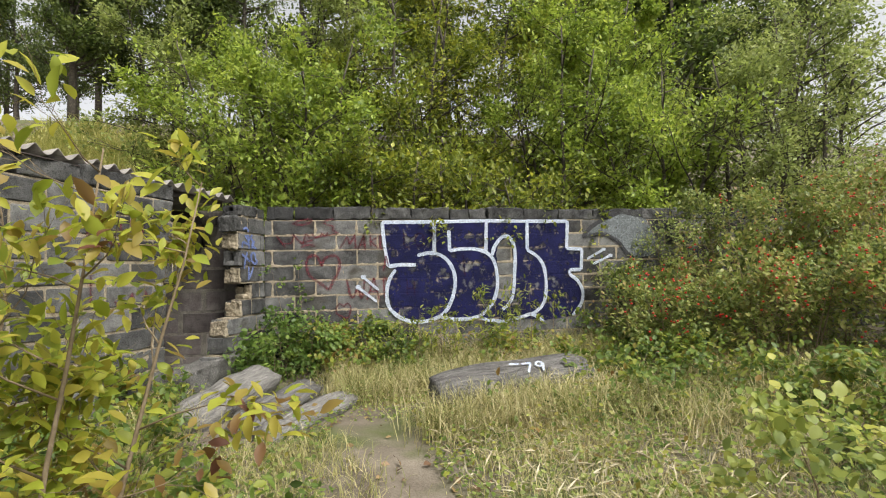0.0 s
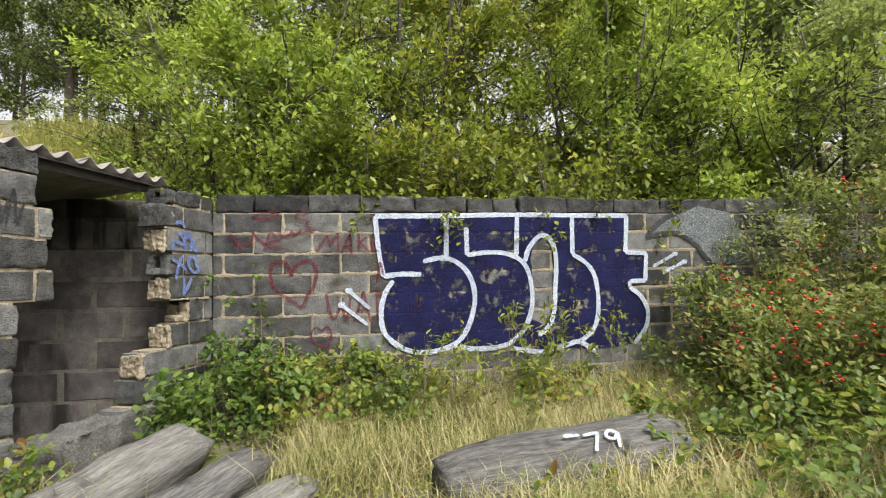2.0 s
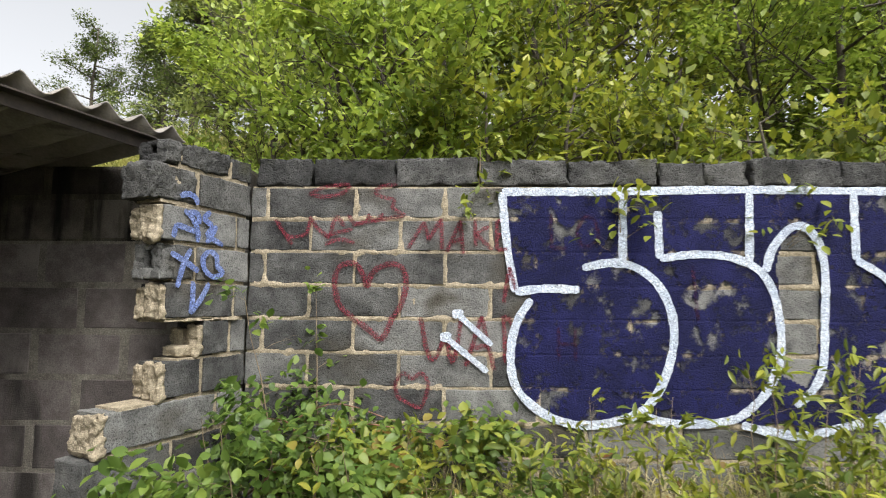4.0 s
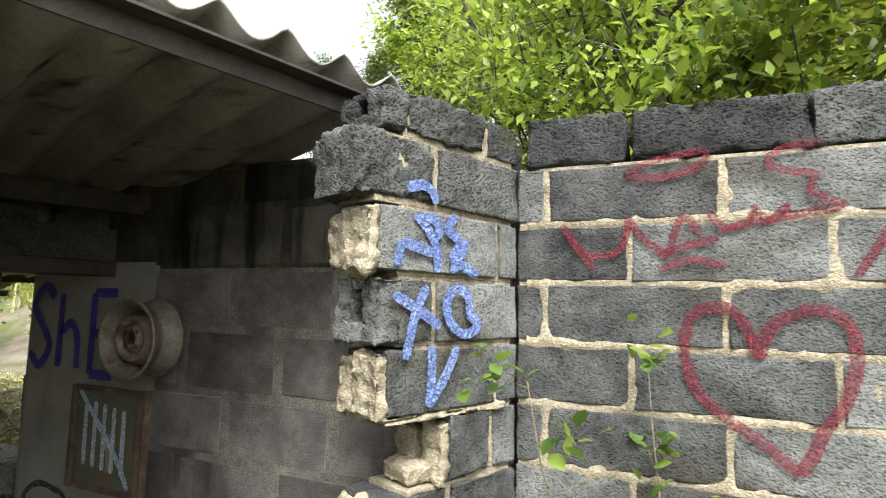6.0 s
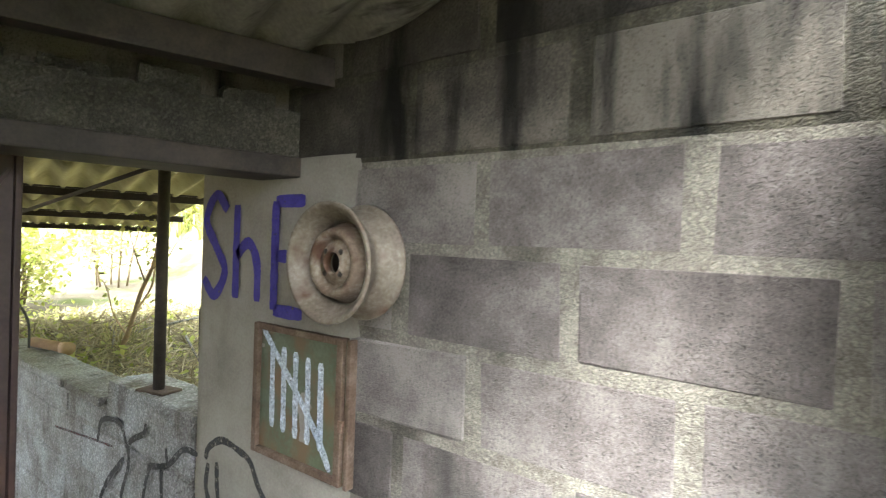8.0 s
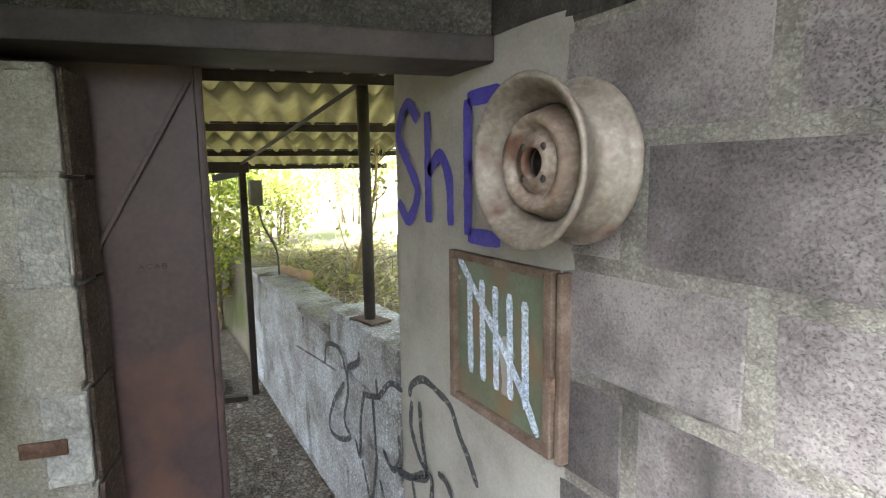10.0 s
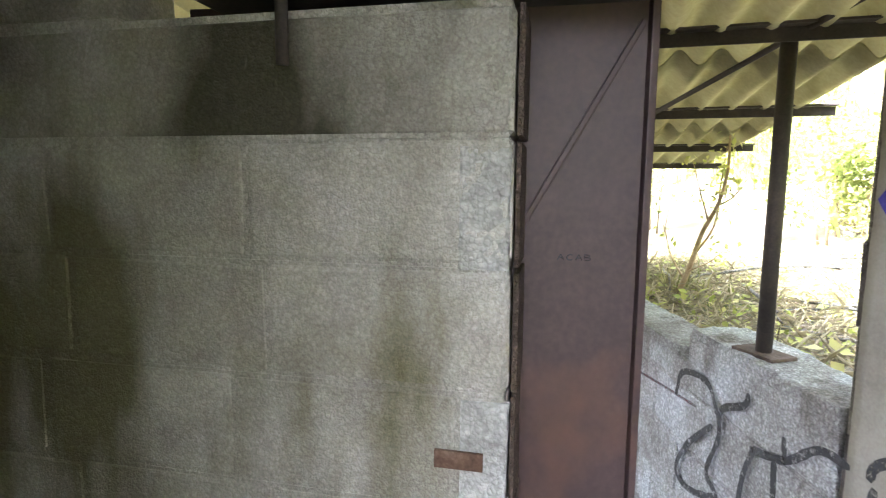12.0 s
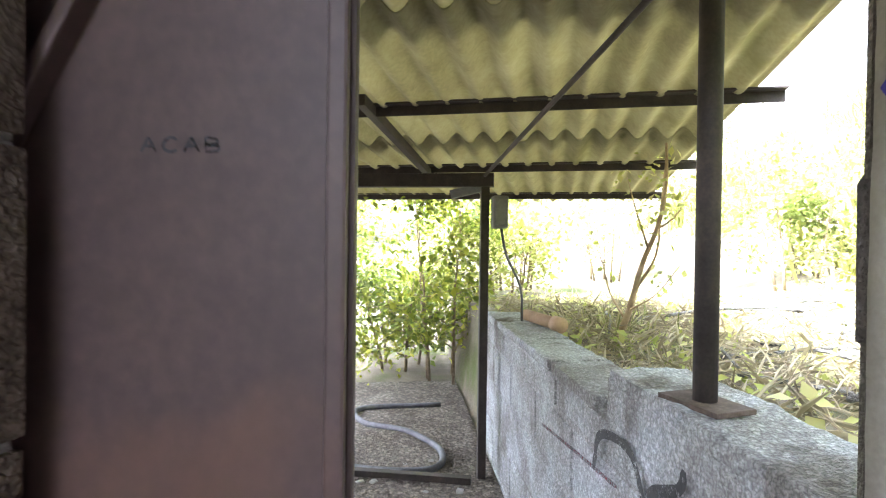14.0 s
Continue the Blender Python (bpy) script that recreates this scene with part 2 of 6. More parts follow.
M = {
    "block": material("outer_block", [(0.028, 0.028, 0.028), (0.087, 0.087, 0.084), (0.19, 0.189, 0.18)], 7, 0.95, 0.8, 170, vary=0.42, distance=0.008, pits=(150, 0.5, 0.4, 0.5), spots=(2.3, 0.55, (0.06, 0.054, 0.043), (1, 1, 1.6))),
    "dark_block": material("dark_block", [(0.015, 0.015, 0.015), (0.047, 0.047, 0.046), (0.115, 0.114, 0.108)], 7, 0.95, 0.9, 150, vary=0.3, distance=0.01, pits=(125, 0.5, 0.5, 0.6), spots=(3.0, 0.6, (0.045, 0.046, 0.027), (1, 1, 1))),
    "inner_block": material("inner_block", [(0.052, 0.044, 0.041), (0.115, 0.1, 0.094), (0.22, 0.197, 0.182)], 5, 0.95, 0.8, 140, vary=0.4, distance=0.007, pits=(220, 0.45, 0.35, 0.35), spots=(2.0, 0.54, (0.035, 0.031, 0.028), (2.2, 2.2, 0.5))),
    # soot spots, on tones lowered to stand in for shade under the roof
    "sooty_shaded_block": material("sooty_shaded_block", [(0.024, 0.021, 0.018), (0.062, 0.054, 0.046), (0.14, 0.125, 0.104)], 4, 0.95, 0.8, 140, vary=0.45, distance=0.007, pits=(220, 0.45, 0.35, 0.35), spots=(2.6, 0.5, (0.011, 0.01, 0.009), (3, 3, 0.6))),
    "pale_block": material("pale_block", [(0.27, 0.247, 0.205), (0.43, 0.4, 0.35), (0.6, 0.57, 0.52)], 4, 0.95, 0.9, 130, vary=0.08, distance=0.005, pits=(210, 0.42, -0.25, 0.2), spots=(1.5, 0.5, (0.19, 0.172, 0.1), (2.2, 2.2, 0.7))),
    "stained_block": material("stained_block", [(0.22, 0.2, 0.163), (0.35, 0.325, 0.277), (0.5, 0.473, 0.425)], 3, 0.95, 0.9, 130, distance=0.005, pits=(210, 0.42, -0.25, 0.2), spots=(1.6, 0.46, (0.085, 0.077, 0.055), (1.2, 1.2, 0.6))),
    "wheel_rust": material("wheel_rust", [(0.06, 0.033, 0.02), (0.17, 0.125, 0.09), (0.33, 0.29, 0.24)], 9, 0.65, 0.25, 90, metal=0.1, distance=0.001, spots=(13, 0.54, (0.08, 0.038, 0.022), (1, 1, 1))),
    "plaster": material("worn_render", [(0.18, 0.163, 0.138), (0.255, 0.235, 0.203), (0.32, 0.298, 0.262)], 4, 0.95, 0.6, 110, distance=0.004, spots=(3, 0.6, (0.17, 0.15, 0.12), (1, 1, 0.6))),
    "mortar": material("mortar", [(0.2, 0.165, 0.112), (0.37, 0.312, 0.22), (0.52, 0.45, 0.33)], 18, 0.95, 0.8, 130, distance=0.004, pits=(190, 0.4, -0.4, 0.35)),
    "inner_mortar": material("inner_mortar", [(0.1, 0.09, 0.075), (0.19, 0.173, 0.145), (0.31, 0.286, 0.24)], 9, 0.95, 0.9, 130, distance=0.005, pits=(230, 0.42, -0.3, 0.3), spots=(1.8, 0.54, (0.085, 0.076, 0.063), (2, 2, 0.6))),
    "parapet": material("parapet_block", [(0.26, 0.24, 0.215), (0.46, 0.455, 0.45), (0.7, 0.73, 0.78)], 5, 0.93, 0.9, 90, distance=0.007, vary=0.15, pits=(160, 0.42, -0.4, 0.45), spots=(3, 0.57, (0.17, 0.145, 0.12), (1.5, 1.5, 0.5))),
    "sill": material("sill_concrete", [(0.09, 0.085, 0.078), (0.17, 0.163, 0.15), (0.27, 0.26, 0.24)], 5, 0.95, 0.9, 100, distance=0.007, pits=(150, 0.42, -0.4, 0.5)),
    "concrete": material("concrete", [(0.16, 0.15, 0.14), (0.28, 0.27, 0.25), (0.4, 0.39, 0.37)], 5, 0.93, 0.6, 90, distance=0.006, spots=(3, 0.56, (0.13, 0.125, 0.1), (1, 1, 0.7))),
    "dark_concrete": material("lintel_concrete", [(0.05, 0.046, 0.038), (0.1, 0.093, 0.078), (0.17, 0.158, 0.13)], 6, 0.95, 0.9, 110, distance=0.006, pits=(200, 0.42, -0.4, 0.4)),
    "tan_bark": material("tan_bark", [(0.22, 0.16, 0.09), (0.34, 0.25, 0.15), (0.45, 0.35, 0.22)], 12, 0.9, 0.4, 60, distance=0.004),
    "old_sheet": material("fibre_cement", [(0.1, 0.09, 0.08), (0.205, 0.188, 0.168), (0.31, 0.288, 0.258)], 3, 0.92, 0.6, 80, distance=0.004, spots=(9, 0.58, (0.018, 0.017, 0.016), (0.3, 2.2, 1))),
    "yellow_sheet": material("yellowed_sheet", [(0.22, 0.2, 0.11), (0.34, 0.315, 0.185), (0.44, 0.415, 0.265)], 3, 0.8, 0.3, 60, distance=0.003, translucent=0.2, spots=(4, 0.6, (0.25, 0.24, 0.12), (1, 1, 1))),
    "dark_steel": material("dark_steel", [(0.025, 0.02, 0.018), (0.05, 0.042, 0.038), (0.085, 0.065, 0.055)], 9, 0.7, 0.3, 120, metal=0.3, distance=0.002),
    "brown_paint": material("brown_paint", [(0.034, 0.02, 0.02), (0.054, 0.033, 0.032), (0.085, 0.052, 0.047)], 3, 0.55, 0.3, 70, distance=0.002, spots=(2.2, 0.56, (0.12, 0.058, 0.036), (1, 1, 0.8))),
    "frame_rust": material("frame_rust", [(0.05, 0.032, 0.023), (0.115, 0.078, 0.056), (0.2, 0.15, 0.115)], 12, 0.85, 0.4, 120, distance=0.002),
    "dark_rust": material("dark_rust", [(0.04, 0.03, 0.025), (0.09, 0.066, 0.054), (0.17, 0.13, 0.11)], 14, 0.85, 0.4, 120, distance=0.002),
    "rust": material("rust", [(0.05, 0.028, 0.02), (0.12, 0.07, 0.048), (0.24, 0.165, 0.125)], 14, 0.85, 0.4, 120, distance=0.002),
    "wheel_paint": material("wheel_paint", [(0.07, 0.045, 0.03), (0.175, 0.145, 0.112), (0.32, 0.29, 0.245)], 9, 0.55, 0.2, 90, metal=0.15, distance=0.001, spots=(9, 0.53, (0.09, 0.047, 0.027), (1, 1, 1))),
    "green_panel": material("green_panel", [(0.1, 0.068, 0.038), (0.085, 0.1, 0.06), (0.125, 0.145, 0.1)], 8, 0.6, 0.3, 80, distance=0.002, spots=(9, 0.47, (0.13, 0.085, 0.045), (1, 1, 0.6))),
    "navy_paint": material("navy_paint", [(0.004, 0.005, 0.023), (0.0075, 0.0085, 0.045), (0.014, 0.015, 0.078)], 5, 0.88, 0.8, 150, distance=0.008, pits=(150, 0.5, 0.4, 0.5), alpha=(6, 0.415, 0.475)),
    "white_paint": material("white_paint", [(0.42, 0.49, 0.63), (0.6, 0.67, 0.79), (0.74, 0.79, 0.86)], 10, 0.85, 0.9, 110, distance=0.005, pits=(150, 0.42, -0.4, 0.4), alpha=(120, 0.33, 0.46)),
    "red_paint": material("red_paint", [(0.12, 0.014, 0.026), (0.19, 0.025, 0.042), (0.25, 0.05, 0.068)], 10, 0.85, 0.9, 110, distance=0.005, pits=(150, 0.42, -0.4, 0.4), alpha=(110, 0.36, 0.6)),
    "blue_paint": material("blue_paint", [(0.13, 0.18, 0.46), (0.19, 0.26, 0.56), (0.28, 0.35, 0.62)], 10, 0.85, 0.9, 110, distance=0.005, pits=(150, 0.42, -0.5, 0.5), alpha=(150, 0.34, 0.48)),
    "purple_paint": material("purple_paint", [(0.04, 0.032, 0.19), (0.06, 0.048, 0.26), (0.085, 0.07, 0.31)], 10, 0.85, 0.4, 110, distance=0.004, alpha=(60, 0.26, 0.44)),
    "black_paint": material("black_paint", [(0.015, 0.015, 0.016), (0.025, 0.025, 0.028), (0.045, 0.045, 0.05)], 10, 0.7, 0.4, 110, distance=0.004, alpha=(50, 0.36, 0.5)),
    "silver_paint": material("silver_paint", [(0.15, 0.17, 0.175), (0.25, 0.28, 0.285), (0.35, 0.38, 0.39)], 8, 0.6, 0.9, 90, distance=0.005, pits=(150, 0.42, -0.5), alpha=(30, 0.3, 0.42)),
    "old_wood": material("weathered_wood", [(0.045, 0.042, 0.04), (0.11, 0.105, 0.098), (0.23, 0.22, 0.205)], 4, 0.9, 1.0, 16, distance=0.03, stretch=(0.9, 9, 9), local=True, spots=(5, 0.6, (0.03, 0.028, 0.026), (1, 1, 1))),
    "pale_wood": material("grey_wood", [(0.08, 0.076, 0.07), (0.17, 0.162, 0.148), (0.3, 0.285, 0.26)], 4, 0.9, 1.0, 16, distance=0.03, stretch=(0.9, 9, 9), local=True, spots=(5, 0.6, (0.05, 0.047, 0.043), (1, 1, 1))),
    "pale_mortar": material("pale_mortar", [(0.28, 0.257, 0.215), (0.45, 0.42, 0.37), (0.62, 0.59, 0.54)], 4, 0.95, 0.9, 120, distance=0.005, pits=(210, 0.42, -0.3, 0.25), spots=(1.5, 0.5, (0.18, 0.163, 0.1), (2.2, 2.2, 0.7))),
    # its mortar: soot, with the same under-roof shade in the tones
    "sooty_shaded_mortar": material("sooty_shaded_mortar", [(0.03, 0.027, 0.021), (0.08, 0.072, 0.054), (0.17, 0.155, 0.112)], 5, 0.95, 0.9, 130, distance=0.006, pits=(230, 0.42, -0.3, 0.25), spots=(2.6, 0.5, (0.015, 0.014, 0.012), (3, 3, 0.6))),
    "faded_red": material("faded_red", [(0.03, 0.008, 0.03), (0.05, 0.012, 0.042), (0.075, 0.02, 0.055)], 10, 0.88, 0.9, 110, distance=0.005, pits=(150, 0.42, -0.4, 0.4), alpha=(70, 0.42, 0.62)),
    "bare_aggregate": material("bare_aggregate", [(0.3, 0.285, 0.26), (0.48, 0.465, 0.435), (0.64, 0.62, 0.59)], 14, 0.95, 0.9, 110, distance=0.006, pits=(120, 0.4, -0.3, 0.25)),
    "earth": material("earth", [(0.075, 0.062, 0.046), (0.14, 0.117, 0.088), (0.22, 0.188, 0.147)], 2.5, 0.95, 0.9, 60, distance=0.03, spots=(1.2, 0.5, (0.085, 0.1, 0.035), (1, 1, 1))),
    "bark": material("bark", [(0.03, 0.027, 0.022), (0.07, 0.06, 0.048), (0.13, 0.115, 0.09)], 8, 0.95, 0.9, 60, distance=0.02),
    "twig": material("twig", [(0.1, 0.075, 0.05), (0.17, 0.13, 0.08), (0.24, 0.19, 0.13)], 20, 0.85, 0.3, 90, distance=0.003),
    "cane": material("cane", [(0.08, 0.035, 0.025), (0.15, 0.07, 0.045), (0.2, 0.12, 0.07)], 20, 0.7, 0.2, 80, distance=0.002),
    "brown_block": material("brown_block", [(0.06, 0.042, 0.032), (0.12, 0.088, 0.068), (0.2, 0.155, 0.12)], 7, 0.95, 0.9, 110, distance=0.006, pits=(200, 0.42, -0.4, 0.4)),
    "gravel": material("gravel", [(0.1, 0.084, 0.068), (0.23, 0.195, 0.16), (0.4, 0.352, 0.3)], 3, 0.95, 1.0, 60, distance=0.02, pits=(70, 0.42, -0.5, 0.6)),
    "rubber": material("rubber", [(0.05, 0.05, 0.055), (0.1, 0.1, 0.11), (0.16, 0.16, 0.17)], 8, 0.7, 0.2, 60, distance=0.002),
    "hip": material("rose_hip", [(0.35, 0.02, 0.015), (0.5, 0.035, 0.02), (0.6, 0.07, 0.03)], 30, 0.35, 0.0, 50, vary=0.2, island=True),
    "box_grey": material("box_grey", [(0.1, 0.1, 0.1), (0.16, 0.16, 0.155), (0.22, 0.22, 0.21)], 10, 0.6, 0.1, 60, distance=0.001),
    "pipe_clay": material("clay_pipe", [(0.3, 0.19, 0.12), (0.42, 0.28, 0.18), (0.5, 0.35, 0.24)], 8, 0.8, 0.2, 60, distance=0.003),
    "leaf_yellow": leaf_material("leaf_yellow_green", [(0.06, 0.088, 0.013), (0.145, 0.185, 0.021), (0.25, 0.28, 0.03), (0.42, 0.41, 0.052)]),
    "leaf_green": leaf_material("leaf_green", [(0.09, 0.14, 0.02), (0.2, 0.28, 0.036), (0.32, 0.4, 0.058), (0.45, 0.51, 0.085)]),
    "leaf_dark": leaf_material("leaf_dark", [(0.037, 0.062, 0.013), (0.069, 0.1, 0.02), (0.112, 0.15, 0.03), (0.163, 0.188, 0.044)]),
    "leaf_grey": leaf_material("leaf_grey_green", [(0.108, 0.144, 0.036), (0.192, 0.24, 0.06), (0.288, 0.336, 0.09), (0.384, 0.42, 0.132)]),
    "leaf_rose": leaf_material("leaf_rose", [(0.06, 0.085, 0.018), (0.13, 0.175, 0.035), (0.22, 0.27, 0.058), (0.31, 0.31, 0.085), (0.25, 0.16, 0.06)]),
    "leaf_bramble": leaf_material("leaf_bramble", [(0.05, 0.085, 0.016), (0.1, 0.16, 0.026), (0.16, 0.23, 0.04), (0.28, 0.3, 0.04), (0.22, 0.1, 0.04)]),
    "leaf_pale": leaf_material("leaf_pale", [(0.25, 0.3, 0.06), (0.38, 0.42, 0.1), (0.5, 0.5, 0.17), (0.58, 0.54, 0.28)]),
    "leaf_cane": leaf_material("leaf_cane", [(0.04, 0.075, 0.014), (0.085, 0.15, 0.025), (0.14, 0.22, 0.04), (0.21, 0.28, 0.05)]),
    "leaf_autumn": leaf_material("leaf_autumn", [(0.16, 0.21, 0.02), (0.28, 0.33, 0.032), (0.4, 0.4, 0.05), (0.36, 0.3, 0.05), (0.15, 0.06, 0.035)]),
    "leaf_dead": leaf_material("leaf_dead", [(0.09, 0.045, 0.025), (0.16, 0.09, 0.045), (0.26, 0.17, 0.08), (0.35, 0.27, 0.1)], 0.2),
    "grass": leaf_material("grass_blades", [(0.14, 0.165, 0.04), (0.3, 0.285, 0.1), (0.45, 0.395, 0.19), (0.56, 0.49, 0.29)], 0.3),
    "leaf_birch": leaf_material("leaf_birch", [(0.17, 0.22, 0.05), (0.28, 0.33, 0.07), (0.4, 0.42, 0.1), (0.5, 0.45, 0.07)]),
    "straw": leaf_material("straw", [(0.2, 0.165, 0.1), (0.36, 0.305, 0.185), (0.5, 0.44, 0.29), (0.62, 0.56, 0.41)], 0.2),
    "meadow": leaf_material("meadow_blades", [(0.18, 0.2, 0.04), (0.3, 0.31, 0.08), (0.42, 0.4, 0.13), (0.5, 0.45, 0.2)], 0.3),
}


# ---- mesh helpers ----
def mesh_from(name, verts, faces, mat, smooth=False):
    me = bpy.data.meshes.new(name)
    me.from_pydata([tuple(v) for v in verts], [], [tuple(f) for f in faces])
    me.materials.append(mat)
    if smooth:
        me.polygons.foreach_set("use_smooth", [True] * len(me.polygons))
    me.update()
    return me


def part(name, bm, mat, parent=None, label="", smooth=False):
    """Links a bmesh as one mesh object, under a thing or a part."""
    me = bpy.data.meshes.new(name)
    bm.to_mesh(me)
    bm.free()
    me.materials.append(mat)
    if smooth:
        me.polygons.foreach_set("use_smooth", [True] * len(me.polygons))
    ob = new(name, me)
    ob.parent = parent
    return tagged(ob, label)


def thing(name, label, category, at=(0, 0, 0), group="", kind=""):
    ob = new(name)
    ob.location = at
    ob.empty_display_size = 0.1
    return tagged(ob, label, category, group, kind)


def attach(ob, parent):
    ob.parent = parent
    ob.matrix_parent_inverse = Matrix.Translation(-Vector(parent.location))
    return ob


def add_box(bm, m, sx, sy, sz, bevel=0.0):
    geo = bmesh.ops.create_cube(bm, size=1.0, matrix=m @ Matrix.Diagonal((sx, sy, sz, 1)))
    if bevel:
        edges = list({e for v in geo["verts"] for e in v.link_edges})
        bmesh.ops.bevel(bm, geom=edges, offset=bevel, segments=2, affect="EDGES", profile=0.6)


def box_part(name, m, size, mat, parent=None, bevel=0.004, label=""):
    bm = bmesh.new()
    add_box(bm, m, *size, bevel)
    return part(name, bm, mat, parent, label)


def tube_arrays(points, radii, sides=8):
    """A tapered tube along a polyline: vertices and faces."""
    pts = [Vector(p) for p in points]
    verts, faces = [], []
    ref = Vector((0.31, 0.17, 0.93))
    for i, p in enumerate(pts):
        d = (pts[min(i + 1, len(pts) - 1)] - pts[max(i - 1, 0)]).normalized()
        a = d.cross(ref)
        if a.length < 0.05:
            a = d.cross(Vector((1, 0, 0)))
        a.normalize()
        b = d.cross(a)
        r = radii[i] if hasattr(radii, "__len__") else radii
        for k in range(sides):
            w = 2 * math.pi * k / sides
            verts.append(p + (a * math.cos(w) + b * math.sin(w)) * r)
    for i in range(len(pts) - 1):
        for k in range(sides):
            j = (k + 1) % sides
            faces.append((i * sides + k, i * sides + j, (i + 1) * sides + j, (i + 1) * sides + k))
    faces.append(tuple(range(sides))[::-1])
    faces.append(tuple((len(pts) - 1) * sides + k for k in range(sides)))
    return verts, faces


def tube_part(name, points, radii, mat, parent=None, sides=10, label=""):
    v, f = tube_arrays(points, radii, sides)
    ob = new(name, mesh_from(name, v, f, mat, True))
    ob.parent = parent
    return tagged(ob, label)


def curve_points(ctrl, step=0.02):
    """Catmull-Rom through the control points (2D or 3D)."""
    c = [np.array(p, float) for p in ctrl]
    if len(c) == 2:
        n = max(2, int(np.linalg.norm(c[1] - c[0]) / step))
        return [c[0] + (c[1] - c[0]) * i / n for i in range(n + 1)]
    c = [2 * c[0] - c[1]] + c + [2 * c[-1] - c[-2]]
    out = []
    for i in range(1, len(c) - 2):
        n = max(2, int(np.linalg.norm(c[i + 1] - c[i]) / step))
        for k in range(n):
            t = k / n
            out.append(0.5 * (2 * c[i] + (c[i + 1] - c[i - 1]) * t + (2 * c[i - 1] - 5 * c[i] + 4 * c[i + 1] - c[i + 2]) * t * t + (3 * c[i] - c[i - 1] - 3 * c[i + 1] + c[i + 2]) * t ** 3))
    out.append(c[-2])
    return out


# ---- the plan ----
WALL_Y = 6.664                       # front of the long wall
CORNER = Vector((-0.748, WALL_Y))    # where the shed front meets it
FK = 0.43                            # skew of the shed front
FU = Vector((-FK, -1.0)).normalized()    # along the shed front, away from the corner
FN = Vector((FU.y, -FU.x)) * -1      # its outward side
PK = 0.25                            # skew of the partition
RC = Vector((-0.957, 0.29))          # down the roofs
RQ = Vector((0.29, 0.957))           # along the purlins
ROOF_Z, ROOF_SLOPE = 2.35, 0.085       # the sheets, at the shed front


SHED_Z, SHED_SLOPE = 2.59, 0.12        # the shed's own, steeper sheets
CANOPY = -0.005                      # how much lower the canopy lies


def roof_z(x, y):
    """Underside of the roofs: distance from the shed front, down the slope."""
    p = Vector((x, y)) - CORNER
    # solve CORNER + FU * s + RC * d = (x, y)
    det = FU.x * RC.y - FU.y * RC.x
    d = (FU.x * p.y - FU.y * p.x) / det
    return ROOF_Z + CANOPY - ROOF_SLOPE * d


def front_x(y):
    return CORNER.x - FK * (WALL_Y - y)


def part_x(y):
    return -2.906 + PK * (y - 5.655)


# ---- block walls ----
block_cache = {}


def block_mesh(L, T, H, mat, variant):
    """A chamfered block with uneven edges; x along, y into the wall, front at y = 0."""
    key = (round(L / 0.04), round(T, 3), round(H, 3), mat.name, variant)
    if key in block_cache:
        return block_cache[key]
    Lr = key[0] * 0.04
    rng = random.Random(hash((key[0], int(H * 1000), variant)) & 0xFFFF)
    c = 0.011
    vs, idx = [], {}
    for ix in (0, 1):
        for iy in (0, 1):
            for iz in (0, 1):
                for ax in range(3):
                    p = [ix * Lr, iy * T, iz * H]
                    q = list(p)
                    for o, i in enumerate((ix, iy, iz)):
                        if o != ax:
                            q[o] += c * (1 if i == 0 else -1) * rng.uniform(0.5, 1.5)
                        else:
                            q[o] += 0.002 * (1 if i == 0 else -1) * rng.random()
                    idx[(ix, iy, iz, ax)] = len(vs)
                    vs.append(q)
    fs = []
    g = lambda x, y, z, a: idx[(x, y, z, a)]
    for i in (0, 1):
        fs.append([g(i, 0, 0, 0), g(i, 1, 0, 0), g(i, 1, 1, 0), g(i, 0, 1, 0)])
        fs.append([g(0, i, 0, 1), g(1, i, 0, 1), g(1, i, 1, 1), g(0, i, 1, 1)])
        fs.append([g(0, 0, i, 2), g(1, 0, i, 2), g(1, 1, i, 2), g(0, 1, i, 2)])
    for a in (0, 1):
        for b in (0, 1):
            fs.append([g(0, a, b, 1), g(1, a, b, 1), g(1, a, b, 2), g(0, a, b, 2)])
            fs.append([g(a, 0, b, 0), g(a, 1, b, 0), g(a, 1, b, 2), g(a, 0, b, 2)])
            fs.append([g(a, b, 0, 0), g(a, b, 1, 0), g(a, b, 1, 1), g(a, b, 0, 1)])
            for d in (0, 1):
                fs.append([g(a, b, d, 0), g(a, b, d, 1), g(a, b, d, 2)])
    bm = bmesh.new()
    bv = [bm.verts.new(v) for v in vs]
    for f in fs:
        bm.faces.new([bv[i] for i in f])
    bmesh.ops.recalc_face_normals(bm, faces=bm.faces)
    me = bpy.data.meshes.new("block")
    bm.to_mesh(me)
    bm.free()
    me.materials.append(mat)
    block_cache[key] = me
    return me


